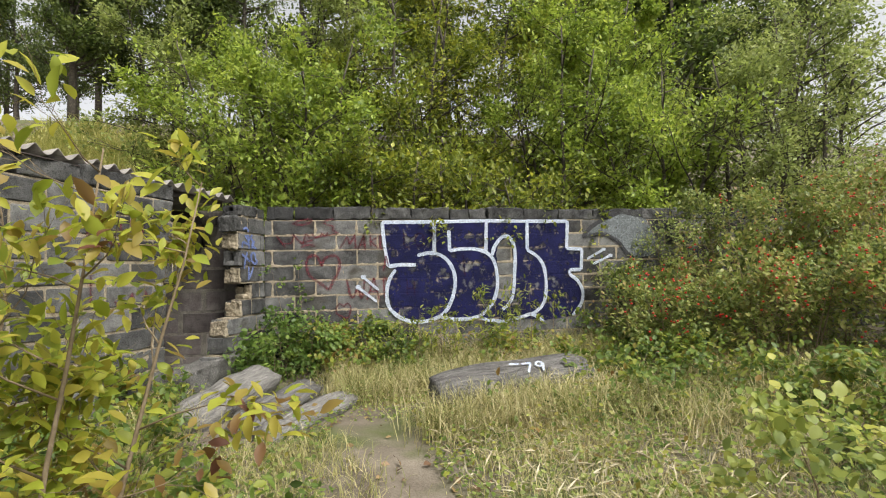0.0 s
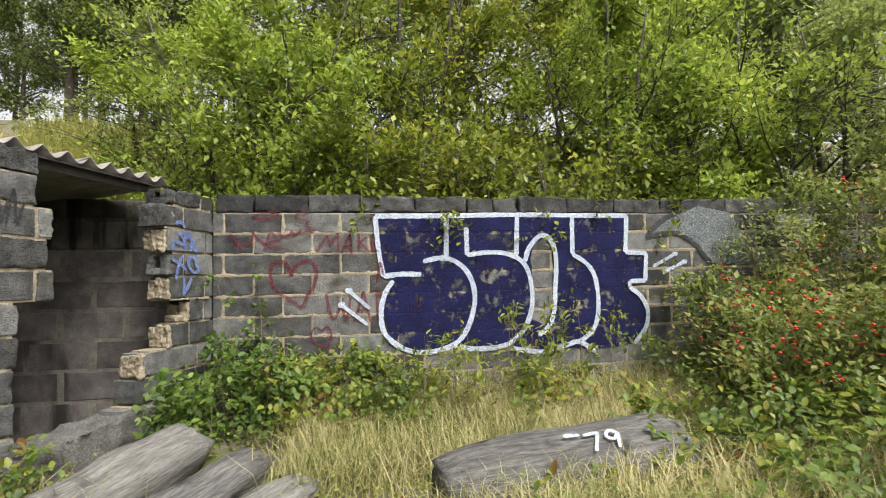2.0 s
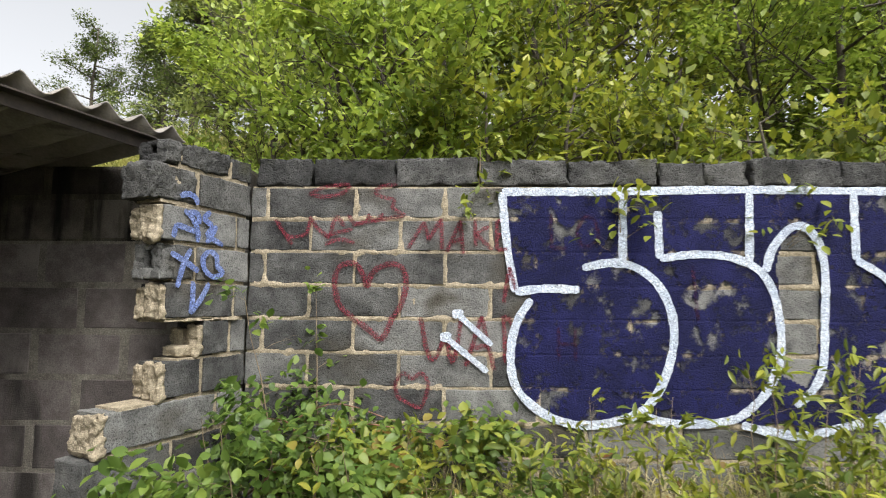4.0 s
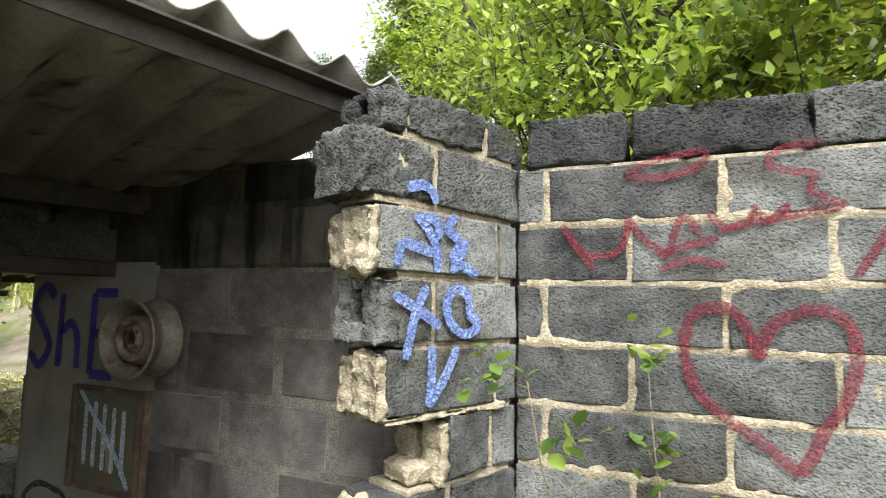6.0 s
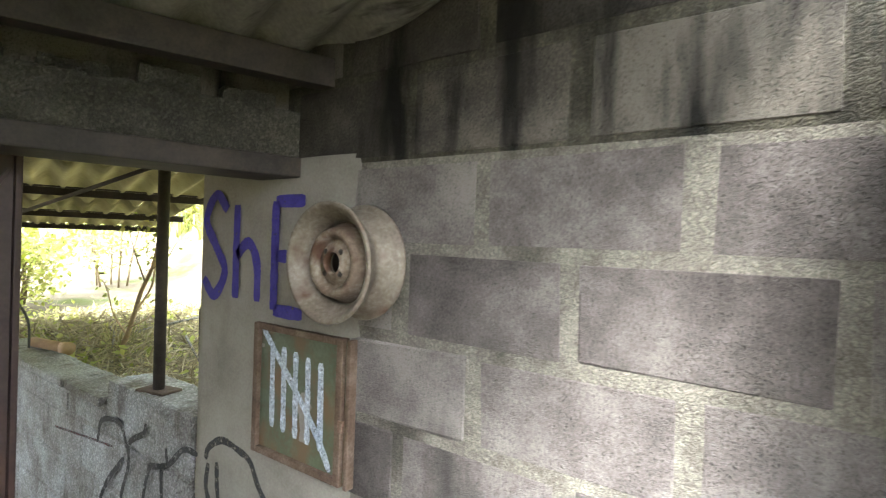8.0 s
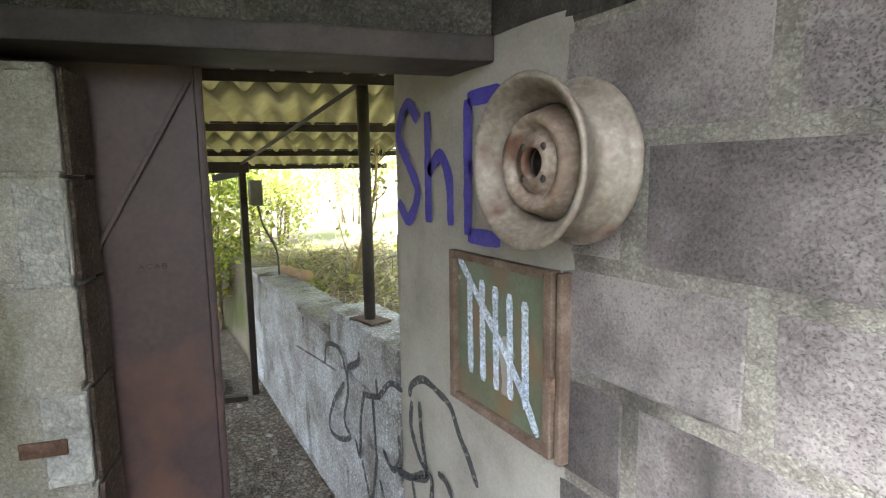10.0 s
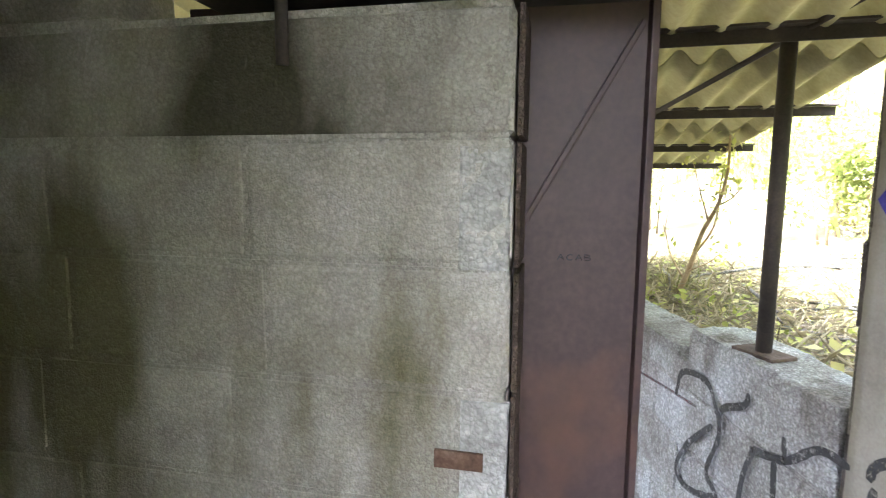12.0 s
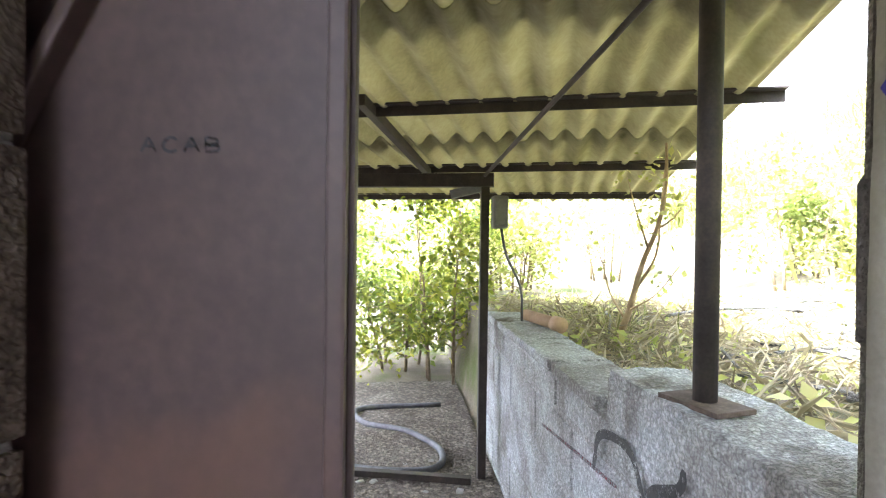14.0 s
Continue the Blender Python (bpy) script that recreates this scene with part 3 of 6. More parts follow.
def rough_block(L, T, H, mat, seed, amp=0.012, res=0.022):
    """A broken, porous block with a displaced skin and crisp, chipped edges."""
    bm = bmesh.new()

    def cuts(size):
        e = min(0.007, size * 0.12)
        n = max(1, round((size - 2 * e) / res))
        return [0.0] + [e + (size - 2 * e) * i / n for i in range(n + 1)] + [size]
    xs, ys, zs = cuts(L), cuts(T), cuts(H)
    nx, ny, nz = len(xs) - 1, len(ys) - 1, len(zs) - 1
    verts = {}
    s = Vector((seed * 7.3, seed * 3.1, seed))

    def vert(i, j, k):
        if (i, j, k) not in verts:
            p = Vector((xs[i], ys[j], zs[k]))
            o = Vector(((i == nx) - (i == 0), (j == ny) - (j == 0), (k == nz) - (k == 0)))
            w = noise.noise(p * 9 + s) * 1.1 + noise.noise(p * 28 + s) * 0.7 + noise.noise(p * 70 + s) * 0.6
            if o.length > 1.1:
                w -= 0.15 + 1.6 * max(0.0, noise.noise(p * 17 + s * 2) - 0.05)
            verts[(i, j, k)] = bm.verts.new(p + o.normalized() * (w * amp - 0.002))
        return verts[(i, j, k)]
    for i in range(nx):
        for j in range(ny):
            for k in (0, nz):
                bm.faces.new([vert(i, j, k), vert(i + 1, j, k), vert(i + 1, j + 1, k), vert(i, j + 1, k)])
    for i in range(nx):
        for k in range(nz):
            for j in (0, ny):
                bm.faces.new([vert(i, j, k), vert(i + 1, j, k), vert(i + 1, j, k + 1), vert(i, j, k + 1)])
    for j in range(ny):
        for k in range(nz):
            for i in (0, nx):
                bm.faces.new([vert(i, j, k), vert(i, j + 1, k), vert(i, j + 1, k + 1), vert(i, j, k + 1)])
    bmesh.ops.recalc_face_normals(bm, faces=bm.faces)
    return bm


def wall_matrix(origin, along, z=0.0):
    """x along the wall, y into it (the outward side is to the right of 'along' reversed), z up."""
    a = Vector((along.x, along.y, 0)).normalized()
    inw = Vector((-a.y, a.x, 0))
    return Matrix(((a.x, inw.x, 0, origin[0]), (a.y, inw.y, 0, origin[1]), (0, 0, 1, z), (0, 0, 0, 1)))


def block_wall(name, label, m, rows, T, mat, mortar, seed=0, joint=0.014, recess=0.009, mat_of=None, rough_end=False, zone=None, head=None):
    """rows: (z0, z1, start, end, [head joints]). Blocks are pieces under one wall, over a mortar core."""
    rng = random.Random(seed)
    bm = bmesh.new()
    lo, hi = max(q[2] for q in rows if q[3] - q[2] > 1.0) + 0.012, min(q[3] for q in rows if q[3] - q[2] > 1.0) - 0.012
    zs = [q[0] for q in rows if q[2] < lo and q[3] > hi] + [q[1] for q in rows if q[2] < lo and q[3] > hi]
    add_box(bm, m @ Matrix.Translation(((lo + hi) / 2, T / 2, (min(zs) + max(zs)) / 2)), hi - lo, T - 2 * recess, max(zs) - min(zs))
    for z0, z1, a, b, heads in rows:
        for x0, x1 in ((a + 0.012, lo - 0.001), (hi + 0.001, b - 0.012)):
            if x1 - x0 > 0.06 or (x0 < lo < x1):
                add_box(bm, m @ Matrix.Translation(((x0 + x1) / 2, T / 2, (z0 + z1) / 2)), x1 - x0, T - 2 * recess - 0.002, z1 - z0 - 0.001)
    wall = part(name, bm, mortar)
    tagged(wall, label, "wall", kind="structure")
    for z0, z1, a, b, heads in rows:
        cuts = [a] + [h for h in sorted(heads) if a + 0.05 < h < b - 0.05] + [b]
        for x0, x1 in zip(cuts, cuts[1:]):
            gap = joint if head is None else head * rng.uniform(0.5, 1.4)
            L, H = x1 - x0 - gap, z1 - z0 - joint * rng.uniform(0.8, 1.3)
            v = rng.randrange(4)
            me = block_mesh(L, T, H, mat_of(z0) if mat_of else mat, v)
            ob = new("block", me)
            Lr = max(1, round(L / 0.04)) * 0.04
            if (rough_end and x1 == b) or (zone and zone[0] < x0 and x1 < zone[1] and z0 > zone[2]):
                bm = rough_block(L, T, H, mat, rng.random() * 30, 0.01 if rough_end else 0.0045, 0.022)
                bm.to_mesh(ob_me := bpy.data.meshes.new("block"))
                bm.free()
                ob_me.materials.append(mat)
                ob_me.polygons.foreach_set("use_smooth", [True] * len(ob_me.polygons))
                ob.data, Lr = ob_me, L
            ob.matrix_world = m @ Matrix.Translation((x0 + gap / 2, rng.uniform(-0.002, 0.002), z0 + joint / 2 + rng.uniform(-0.002, 0.002))) @ Matrix.Rotation(rng.uniform(-0.004, 0.004), 4, "Y") @ Matrix.Diagonal((L / Lr, 1, 1, 1))
            ob.parent = wall
    return wall


def half_bond(first, length, a, b):
    n0 = math.floor((a - first) / length) - 1
    return [first + length * i for i in range(n0, n0 + int((b - a) / length) + 4)]


OUT_Z, OUT_H = 2.335, 0.1845         # outer courses, from the top joint down
rng = random.Random(5)

# long wall, outdoors: from the shed corner to the right
mw = wall_matrix((0, WALL_Y), Vector((1, 0)))
rows = []
for k in range(11):
    z1 = OUT_Z - OUT_H * k
    rows.append((z1 - OUT_H, z1, CORNER.x - 0.02, 10.0, half_bond(-0.67 if k % 2 == 0 else -0.418, 0.502, -1, 10)))
wall_long = block_wall("wall_north", "weathered grey hollow-block garden wall with sandy mortar joints", mw, rows, 0.2, M["block"], M["mortar"], 1, zone=(-0.9, 1.7, 1.0))
# mortar pressed out of the joints, uneven
def mortar_sheet(x0, x1, z0, z1, res=0.0165):
    vs, fs = [], []
    nx, nz = int((x1 - x0) / res), int((z1 - z0) / res)
    for i in range(nx + 1):
        for j in range(nz + 1):
            x, z = x0 + i * res, z0 + j * res
            k = math.floor((OUT_Z - z) / OUT_H)
            dz = min(abs(OUT_Z - OUT_H * k - z), abs(OUT_Z - OUT_H * (k + 1) - z))
            first = -0.67 if k % 2 == 0 else -0.418
            u = ((x - first) / 0.502) % 1.0
            dx = min(u, 1 - u) * 0.502
            d = min(dz, dx)
            nz_ = noise.noise(Vector((x * 7, z * 7, 1))) + 0.6 * noise.noise(Vector((x * 24, z * 24, 5)))
            wide = 0.018 + 0.02 * nz_ + 0.03 * max(0.0, noise.noise(Vector((x * 2.3, z * 3.1, 8))) - 0.2)
            off = 0.016 - (0.0165 + 0.006 * nz_) * math.exp(-(d / max(0.007, wide)) ** 2)
            vs.append((x, WALL_Y + off, z))
    w = nz + 1
    for i in range(nx):
        for j in range(nz):
            fs.append((i * w + j, (i + 1) * w + j, (i + 1) * w + j + 1, i * w + j + 1))
    ob = new("mortar_joints", mesh_from("mortar_joints", vs, fs, M["mortar"], True))
    ob.parent = wall_long
    return ob


mortar_sheet(-0.73, 5.2, 0.6, 2.33)
# ragged top course
x = CORNER.x + 0.02
while x < 9.8:
    L = rng.choice((0.46, 0.49, 0.3, 0.24))
    H = rng.uniform(0.13, 0.165)
    ob = part("block", rough_block(L, 0.19, H, M["dark_block"], x + 3, 0.015, 0.02), M["dark_block"], wall_long, smooth=True)
    ob.matrix_world = mw @ Matrix.Translation((x, 0.006, OUT_Z + 0.006)) @ Matrix.Rotation(rng.uniform(-0.02, 0.02), 4, "Y")
    x += L + rng.uniform(0.0, 0.02)

# long wall, inside the shed: taller courses, up to the window edge
IN_Z, IN_H = 2.02, 0.251
rows, high_rows = [], []
for k in range(-2, 9):
    z1 = IN_Z - IN_H * k
    top = z1 if k > -2 else 2.45
    first = {0: -1.444, 1: -1.697}[k % 2]
    a = -3.28 + (0.012 * math.sin(k * 2.3) if k < 4 else 0)
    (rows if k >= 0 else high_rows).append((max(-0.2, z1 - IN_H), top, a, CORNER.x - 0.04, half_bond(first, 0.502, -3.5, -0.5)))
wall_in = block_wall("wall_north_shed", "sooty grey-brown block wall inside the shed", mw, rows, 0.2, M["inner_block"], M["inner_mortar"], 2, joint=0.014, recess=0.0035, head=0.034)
# top courses: soot, plus shade under the roof put into their colour
block_wall("wall_north_shed_head", "sooty top courses of the shed wall, toned down for shade under the roof", mw, high_rows, 0.2, M["sooty_shaded_block"], M["sooty_shaded_mortar"], 8, joint=0.014, recess=0.0035, head=0.034)

# worn render over the end of that wall
def plaster(x0, x1, z0, z1, res=0.03):
    vs, fs = [], []
    nx, nz = int((x1 - x0) / res), int((z1 - z0) / res)
    for i in range(nx + 1):
        for j in range(nz + 1):
            x, z = x0 + (x1 - x0) * i / nx, z0 + (z1 - z0) * j / nz
            fade = smooth_step(x1 - 0.25, x1, x + 0.12 * noise.noise(Vector((0, z * 3, 2))))
            off = 0.011 + 0.004 * noise.noise(Vector((x * 6, z * 6, 9))) + 0.002 * noise.noise(Vector((x * 20, z * 20, 4))) - 0.02 * fade
            if i == 0:
                off = -0.08
            vs.append((x, WALL_Y - off, z))
    w = nz + 1
    for i in range(nx):
        for j in range(nz):
            fs.append((i * w + j, (i + 1) * w + j, (i + 1) * w + j + 1, i * w + j + 1))
    ob = new("plaster", mesh_from("plaster", vs, fs, M["plaster"], True))
    ob.parent = wall_in
    return tagged(ob, "thin worn beige render")


def smooth_step(a, b, x):
    t = max(0.0, min(1.0, (x - a) / (b - a)))
    return t * t * (3 - 2 * t)


plaster(-3.262, -2.3, -0.05, 2.05)

# low parapet beyond the shed
mlow = wall_matrix((0, WALL_Y), Vector((1, 0)))
rows = [(0.78, 1.02, -4.1, -3.284, []), (0.78, 0.905, -6.2, -4.104, half_bond(-4.6, 0.5, -6.2, -4.1))]
for z0, z1 in ((0.53, 0.778), (0.28, 0.528), (0.03, 0.278), (-0.22, 0.028)):
    rows.append((z0, z1, -6.2, -3.284, half_bond(-4.4 if z0 in (0.53, 0.03) else -4.65, 0.5, -6.2, -3.3)))
wall_low = block_wall("wall_parapet", "low grey concrete-block parapet under the canopy, broken top", mlow, rows, 0.23, M["parapet"], M["parapet"], 3, joint=0.008, recess=0.007)
ob = part("coping", rough_block(0.4, 0.24, 0.05, M["parapet"], 4.4, 0.008, 0.03), M["parapet"], wall_low, "crumbled pale concrete cap", smooth=True)
ob.matrix_world = mlow @ Matrix.Translation((-4.09, -0.004, 1.005))
ob = part("coping", rough_block(0.42, 0.24, 0.05, M["parapet"], 6.1, 0.008, 0.03), M["parapet"], wall_low, "crumbled pale concrete cap", smooth=True)
ob.matrix_world = mlow @ Matrix.Translation((-3.71, -0.004, 1.0))
for i in range(4):
    ob = part("coping", rough_block(0.5, 0.25, 0.045, M["parapet"], 8.1 + i, 0.007, 0.035), M["parapet"], wall_low, "crumbled pale concrete cap", smooth=True)
    ob.matrix_world = mlow @ Matrix.Translation((-6.2 + i * 0.505, -0.006, 0.9))

# shed front: s runs from the corner away; the outward side is the one seen from the path
mf = wall_matrix((CORNER.x, CORNER.y), -FU)      # x runs towards the corner, so s = -x


def s_of(y):
    return (WALL_Y - y) * math.hypot(1, FK)


T_FRONT = 0.19
# the pier beside the hole, its ends broken off course by course
pier_s = [0.57, 0.655, 0.575, 0.57, 0.535, 0.31, 0.52, 0.79, 0.87, 0.98]
pier_split = [0.17, 0.375, 0.115, 0.37, 0.11, 0.13, 0.3, 0.2, 0.45, 0.3]
bm = bmesh.new()
for k, s in enumerate(pier_s):
    z1 = OUT_Z - OUT_H * (k - 1)
    h = OUT_H - 0.001 if k else 0.1
    add_box(bm, mf @ Matrix.Translation((-s / 2 + 0.02, T_FRONT / 2, z1 - OUT_H + h / 2)), s - 0.12, T_FRONT - 0.026, h)
wall_pier = tagged(part("wall_pier", bm, M["mortar"]), "broken end of the grey block shed wall beside the hole", "wall", kind="structure")
for k, s in enumerate(pier_s):
    z0 = OUT_Z - OUT_H * k
    skin = M["dark_block" if k < 2 else "block"]
    high = OUT_H - 0.018 if k else 0.115
    cuts = [0.012] + [c for c in (pier_split[k],) if c < s - 0.08] + [s]
    for a, b in zip(cuts, cuts[1:]):
        last = b == s
        hollow = last and k in (0, 3)
        L = b - a - 0.02 - (0.07 if hollow else 0.0)
        ob = part("block", rough_block(L, T_FRONT, high, skin, k * 1.7 + a * 9, 0.013 if last and k < 2 else 0.0055, 0.013), skin, wall_pier, smooth=True)
        at = mf @ Matrix.Translation((-a - 0.01 - L, rng.uniform(-0.004, 0.004), z0 + 0.009)) @ Matrix.Rotation(-0.03 if k < 2 and last else 0.0, 4, "Y")
        ob.matrix_world = at
        if hollow:
            # the webs either side of an open core
            for y0, w in ((0.0, 0.068), (T_FRONT - 0.075, 0.075)):
                ob = part("block_web", rough_block(0.085, w, high, skin, k + 3.3 + y0 * 9, 0.013, 0.011), skin, wall_pier, "broken web of a hollow block", smooth=True)
                ob.matrix_world = at @ Matrix.Translation((-0.08, y0, 0))
            ob = part("block_web", rough_block(0.08, T_FRONT - 0.094, 0.05, skin, k + 6.1, 0.008, 0.012), skin, wall_pier, "broken web of a hollow block", smooth=True)
            ob.matrix_world = at @ Matrix.Translation((-0.075, 0.047, 0))
            ob = part("block_web", rough_block(0.08, T_FRONT - 0.094, 0.035, skin, k + 7.7, 0.008, 0.012), skin, wall_pier, "broken web of a hollow block", smooth=True)
            ob.matrix_world = at @ Matrix.Translation((-0.075, 0.047, high - 0.035))
    if k in (2, 4, 6, 7):
        # old mortar on the broken end, in two uneven lumps round a hollow
        for y0, w, d, hh in ((0.0, 0.11, 0.04, 0.97), (0.09, 0.1, 0.032, 0.88)):
            ob = part("mortar_lump", rough_block(d, w, OUT_H * hh - 0.012, M["mortar"], k + 11.3 + y0 * 30, 0.017, 0.009), M["mortar"], wall_pier, "crumbling sandy mortar", smooth=True)
            ob.matrix_world = mf @ Matrix.Translation((-s - d + 0.018, y0 + 0.004, z0 + 0.004))
    if k == 5:
        for x0, y0, d, w, hh in ((0.3, 0.0, 0.04, 0.08, 0.15), (0.3, 0.09, 0.05, 0.09, 0.13), (0.335, 0.03, 0.09, 0.12, 0.05)):
            ob = part("mortar_lump", rough_block(d, w, hh, M["mortar"], k + 8.3 + y0 * 30, 0.012, 0.01), M["mortar"], wall_pier, "crumbling sandy mortar", smooth=True)
            ob.matrix_world = mf @ Matrix.Translation((-x0 - d, y0, z0 + 0.004))
        bed = part("mortar_bed", rough_block(0.45, T_FRONT * 0.98, 0.02, M["mortar"], 4.9, 0.008, 0.014), M["mortar"], wall_pier, "sandy mortar bed hanging under the blocks", smooth=True)
        bed.matrix_world = mf @ Matrix.Translation((-0.53, -0.004, z0 + OUT_H - 0.01))

# front wall to the left of the hole
left_edge = [5.19, 5.19, 5.29, 5.26, 5.30, 5.11, 5.11, 5.09, 5.1, 5.1, 5.1, 5.1, 5.1]
rows = []
for k in range(1, 13):
    z1 = OUT_Z + 0.03 - OUT_H * (k - 1)
    rows.append((z1 - OUT_H, z1, -5.6, -s_of(left_edge[k]), half_bond(-2.1 - (0.25 if k % 2 else 0.0), 0.502, -5.7, -1.4)))
wall_front = block_wall("wall_front", "grey hollow-block shed wall with pale mortar, broken at the hole", mf, rows, T_FRONT, M["block"], M["mortar"], 4, rough_end=True)
x = -s_of(5.19) + 0.0
while x > -5.4:
    L = rng.choice((0.46, 0.49, 0.32))
    ob = part("block", rough_block(L, 0.19, rng.uniform(0.13, 0.16), M["dark_block"], x + 9, 0.014, 0.022), M["dark_block"], wall_front, smooth=True)
    ob.matrix_world = mf @ Matrix.Translation((x - L, 0.0, OUT_Z + 0.036))
    x -= L + rng.uniform(0.01, 0.03)
# concrete sill in the hole, sloping and worn
bm = rough_block(s_of(5.1) - s_of(6.45), 0.3, 0.62, M["sill"], 2.2, 0.02, 0.03)
sill = tagged(part("sill", bm, M["sill"], smooth=True), "worn concrete sill left at the foot of the hole", "sill", kind="structure")
sill.matrix_world = mf @ Matrix.Translation((-s_of(5.1), -0.05, 0.14)) @ Matrix.Rotation(radians(-5), 4, "Y")

# partition with the doorway
PU = Vector((PK, 1.0)).normalized()
mp = wall_matrix((part_x(5.72), 5.72), PU)       # x towards the doorway
rows = []
for k in range(-1, 8):
    z1 = 1.714 - 0.233 * k
    first = -0.095 if k == 2 else (-0.05 if k % 2 == 0 else -0.48)
    rows.append((z1 - 0.233 if k < 7 else -0.2, z1, -3.2, 0.0, half_bond(first, 0.47, -3.3, 0) if k >= 0 else [-1.6]))
rows.append((1.947, 2.2, -3.2, -0.78, half_bond(-1.2, 0.5, -3.3, 0)))
wall_part = block_wall("wall_partition", "pale grey block partition with green-tinged stains", mp, rows, 0.17, M["pale_block"], M["pale_mortar"], 6, joint=0.008, recess=0.005, head=0.007, mat_of=lambda z: M["stained_block"] if z > 1.7 else M["pale_block"])


def along_part(y, off=0.0, z=0.0):
    """A place on the partition's line; off goes into it, away from the shed front."""
    p = Vector((part_x(y), y)) + Vector((-1, PK)).normalized() * off
    return Vector((p.x, p.y, z))


PROT = Matrix.Rotation(math.atan2(PU.y, PU.x), 4, "Z")


def part_box(name, y0, y1, off0, off1, z0, z1, mat, parent=None, bevel=0.004, label=""):
    a, b = along_part(y0, (off0 + off1) / 2), along_part(y1, (off0 + off1) / 2)
    c = (a + b) / 2
    return box_part(name, Matrix.Translation((c.x, c.y, (z0 + z1) / 2)) @ PROT, ((b - a).length, abs(off1 - off0), z1 - z0), mat, parent, bevel, label)


# brown end of the partition at the doorway
for k, (z0, z1) in enumerate(((0.55, 0.775), (0.785, 1.008), (1.018, 1.241), (1.251, 1.474), (1.484, 1.707), (1.717, 1.94))):
    part_box("end_block", 5.72, 5.729 + 0.002 * (k % 2), 0.014, 0.156, z0, z1, M["brown_block"], wall_part, 0.003, "brown-stained block end")

# bare patches where the skin has come away by the doorway
for y0, z0, hh in ((5.625, 1.478, 0.222), (5.63, 1.02, 0.215)):
    ob = part("bare_patch", rough_block(0.093, 0.012, hh, M["bare_aggregate"], y0 * 7 + z0, 0.003, 0.012), M["bare_aggregate"], wall_part, "pale bare aggregate", smooth=True)
    ob.matrix_world = Matrix.Translation(along_part(y0, -0.002, z0)) @ PROT

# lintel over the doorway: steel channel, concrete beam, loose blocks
lintel = tagged(part_box("lintel", 5.0, 6.655, 0.0, 0.2, 2.052, 2.2, M["dark_concrete"]), "dark concrete beam over the doorway", "beam", kind="structure")
channel = tagged(part_box("steel_channel", 5.1, 6.655, -0.02, 0.2, 1.985, 2.05, M["dark_steel"], bevel=0.006), "dark steel channel carrying the door lintel", "beam", kind="structure")
for i in range(7):
    y = 5.1 + i * 0.22
    h = rng.uniform(0.035, 0.07)
    p = along_part(y, 0.02, 2.197)
    ob = part("stone", rough_block(0.17, 0.12, h, M["dark_concrete"], y * 3, 0.012, 0.03), M["dark_concrete"], lintel, "loose broken stone", smooth=True)
    ob.matrix_world = Matrix.Translation(p) @ PROT
# added strip that keeps light from leaking in over the lintel
top_wall = tagged(part_box("wall_over_lintel", 2.6, 6.65, 0.08, 0.18, 2.203, 2.345, M["sooty_shaded_block"]), "added dark wall strip stopping light between lintel and roof", "wall", kind="structure")

# the other walls of the shed, out of the walked part
bm = bmesh.new()
add_box(bm, Matrix.Translation((front_x(1.6) - 1.6, 1.55, 1.0)), 3.4, 0.2, 2.7)
tagged(part("wall_south", bm, M["inner_block"]), "grey block end wall of the shed", "wall", kind="structure")
bm = bmesh.new()
add_box(bm, Matrix.Translation((part_x(2.1) - 0.08, 2.1, 1.0)) @ PROT, 1.6, 0.17, 2.7)
tagged(part("wall_partition_south", bm, M["inner_block"]), "grey block wall at the back of the shed", "wall", kind="structure")


# ---- roofs ----
def corrugated(name, label, s0, s1, d0, d1, mat, z_off=0.0, wave=0.148, amp=0.029, thick=0.007, parts=3, skew=0.0, top=ROOF_Z, slope=ROOF_SLOPE, sharp=0.0):
    """A corrugated sheet: s along the front, d down the slope; waves run down the slope."""
    n = int((s1 - s0) / wave * 14)
    vs, fs = [], []
    for i in range(n + 1):
        s = s0 + (s1 - s0) * i / n
        for j in range(parts + 1):
            d = d0 + (d1 - d0) * j / parts + skew * s * (1 - j / parts)
            q = CORNER + RQ * -s + RC * d
            z = top + z_off - slope * d + amp * (1.1 - 2 * abs(math.sin(math.pi * (s - 0.35) / wave)) ** sharp if sharp else math.sin(2 * math.pi * (s - 0.31) / wave)) + 0.004 * math.sin(s * 3 + d)
            vs.append((q.x, q.y, z))
            vs.append((q.x, q.y, z + thick))
    w = (parts + 1) * 2
    for i in range(n):
        for j in range(parts):
            a, b = i * w + j * 2, (i + 1) * w + j * 2
            fs.append((a, a + 2, b + 2, b))
            fs.append((a + 1, b + 1, b + 3, a + 3))
        for j in (0, parts):
            a, b = i * w + j * 2, (i + 1) * w + j * 2
            fs.append((a, b, b + 1, a + 1))
    for i in (0, n):
        for j in range(parts):
            a = i * w + j * 2
            fs.append((a, a + 1, a + 3, a + 2))
    ob = new(name, mesh_from(name, vs, fs, mat, True))
    return tagged(ob, label, "roof", kind="structure")


corrugated("ceiling_shed", "grey corrugated fibre-cement shed roof, stained dark beneath", 0.26, 6.2, 0.25, 2.2, M["old_sheet"], 0.0, wave=0.185, amp=0.031, sharp=1.25, skew=0.02, top=SHED_Z, slope=SHED_SLOPE)
sheets = [(1.98, 3.35, 0.0), (3.15, 4.75, -0.012), (4.55, 6.5, -0.024)]
for d0, d1, dz in sheets:
    corrugated("ceiling_canopy", "yellowed corrugated canopy sheets seen from beneath", 0.33, 4.4, d0, d1, M["yellow_sheet"], CANOPY + 0.05 + dz)


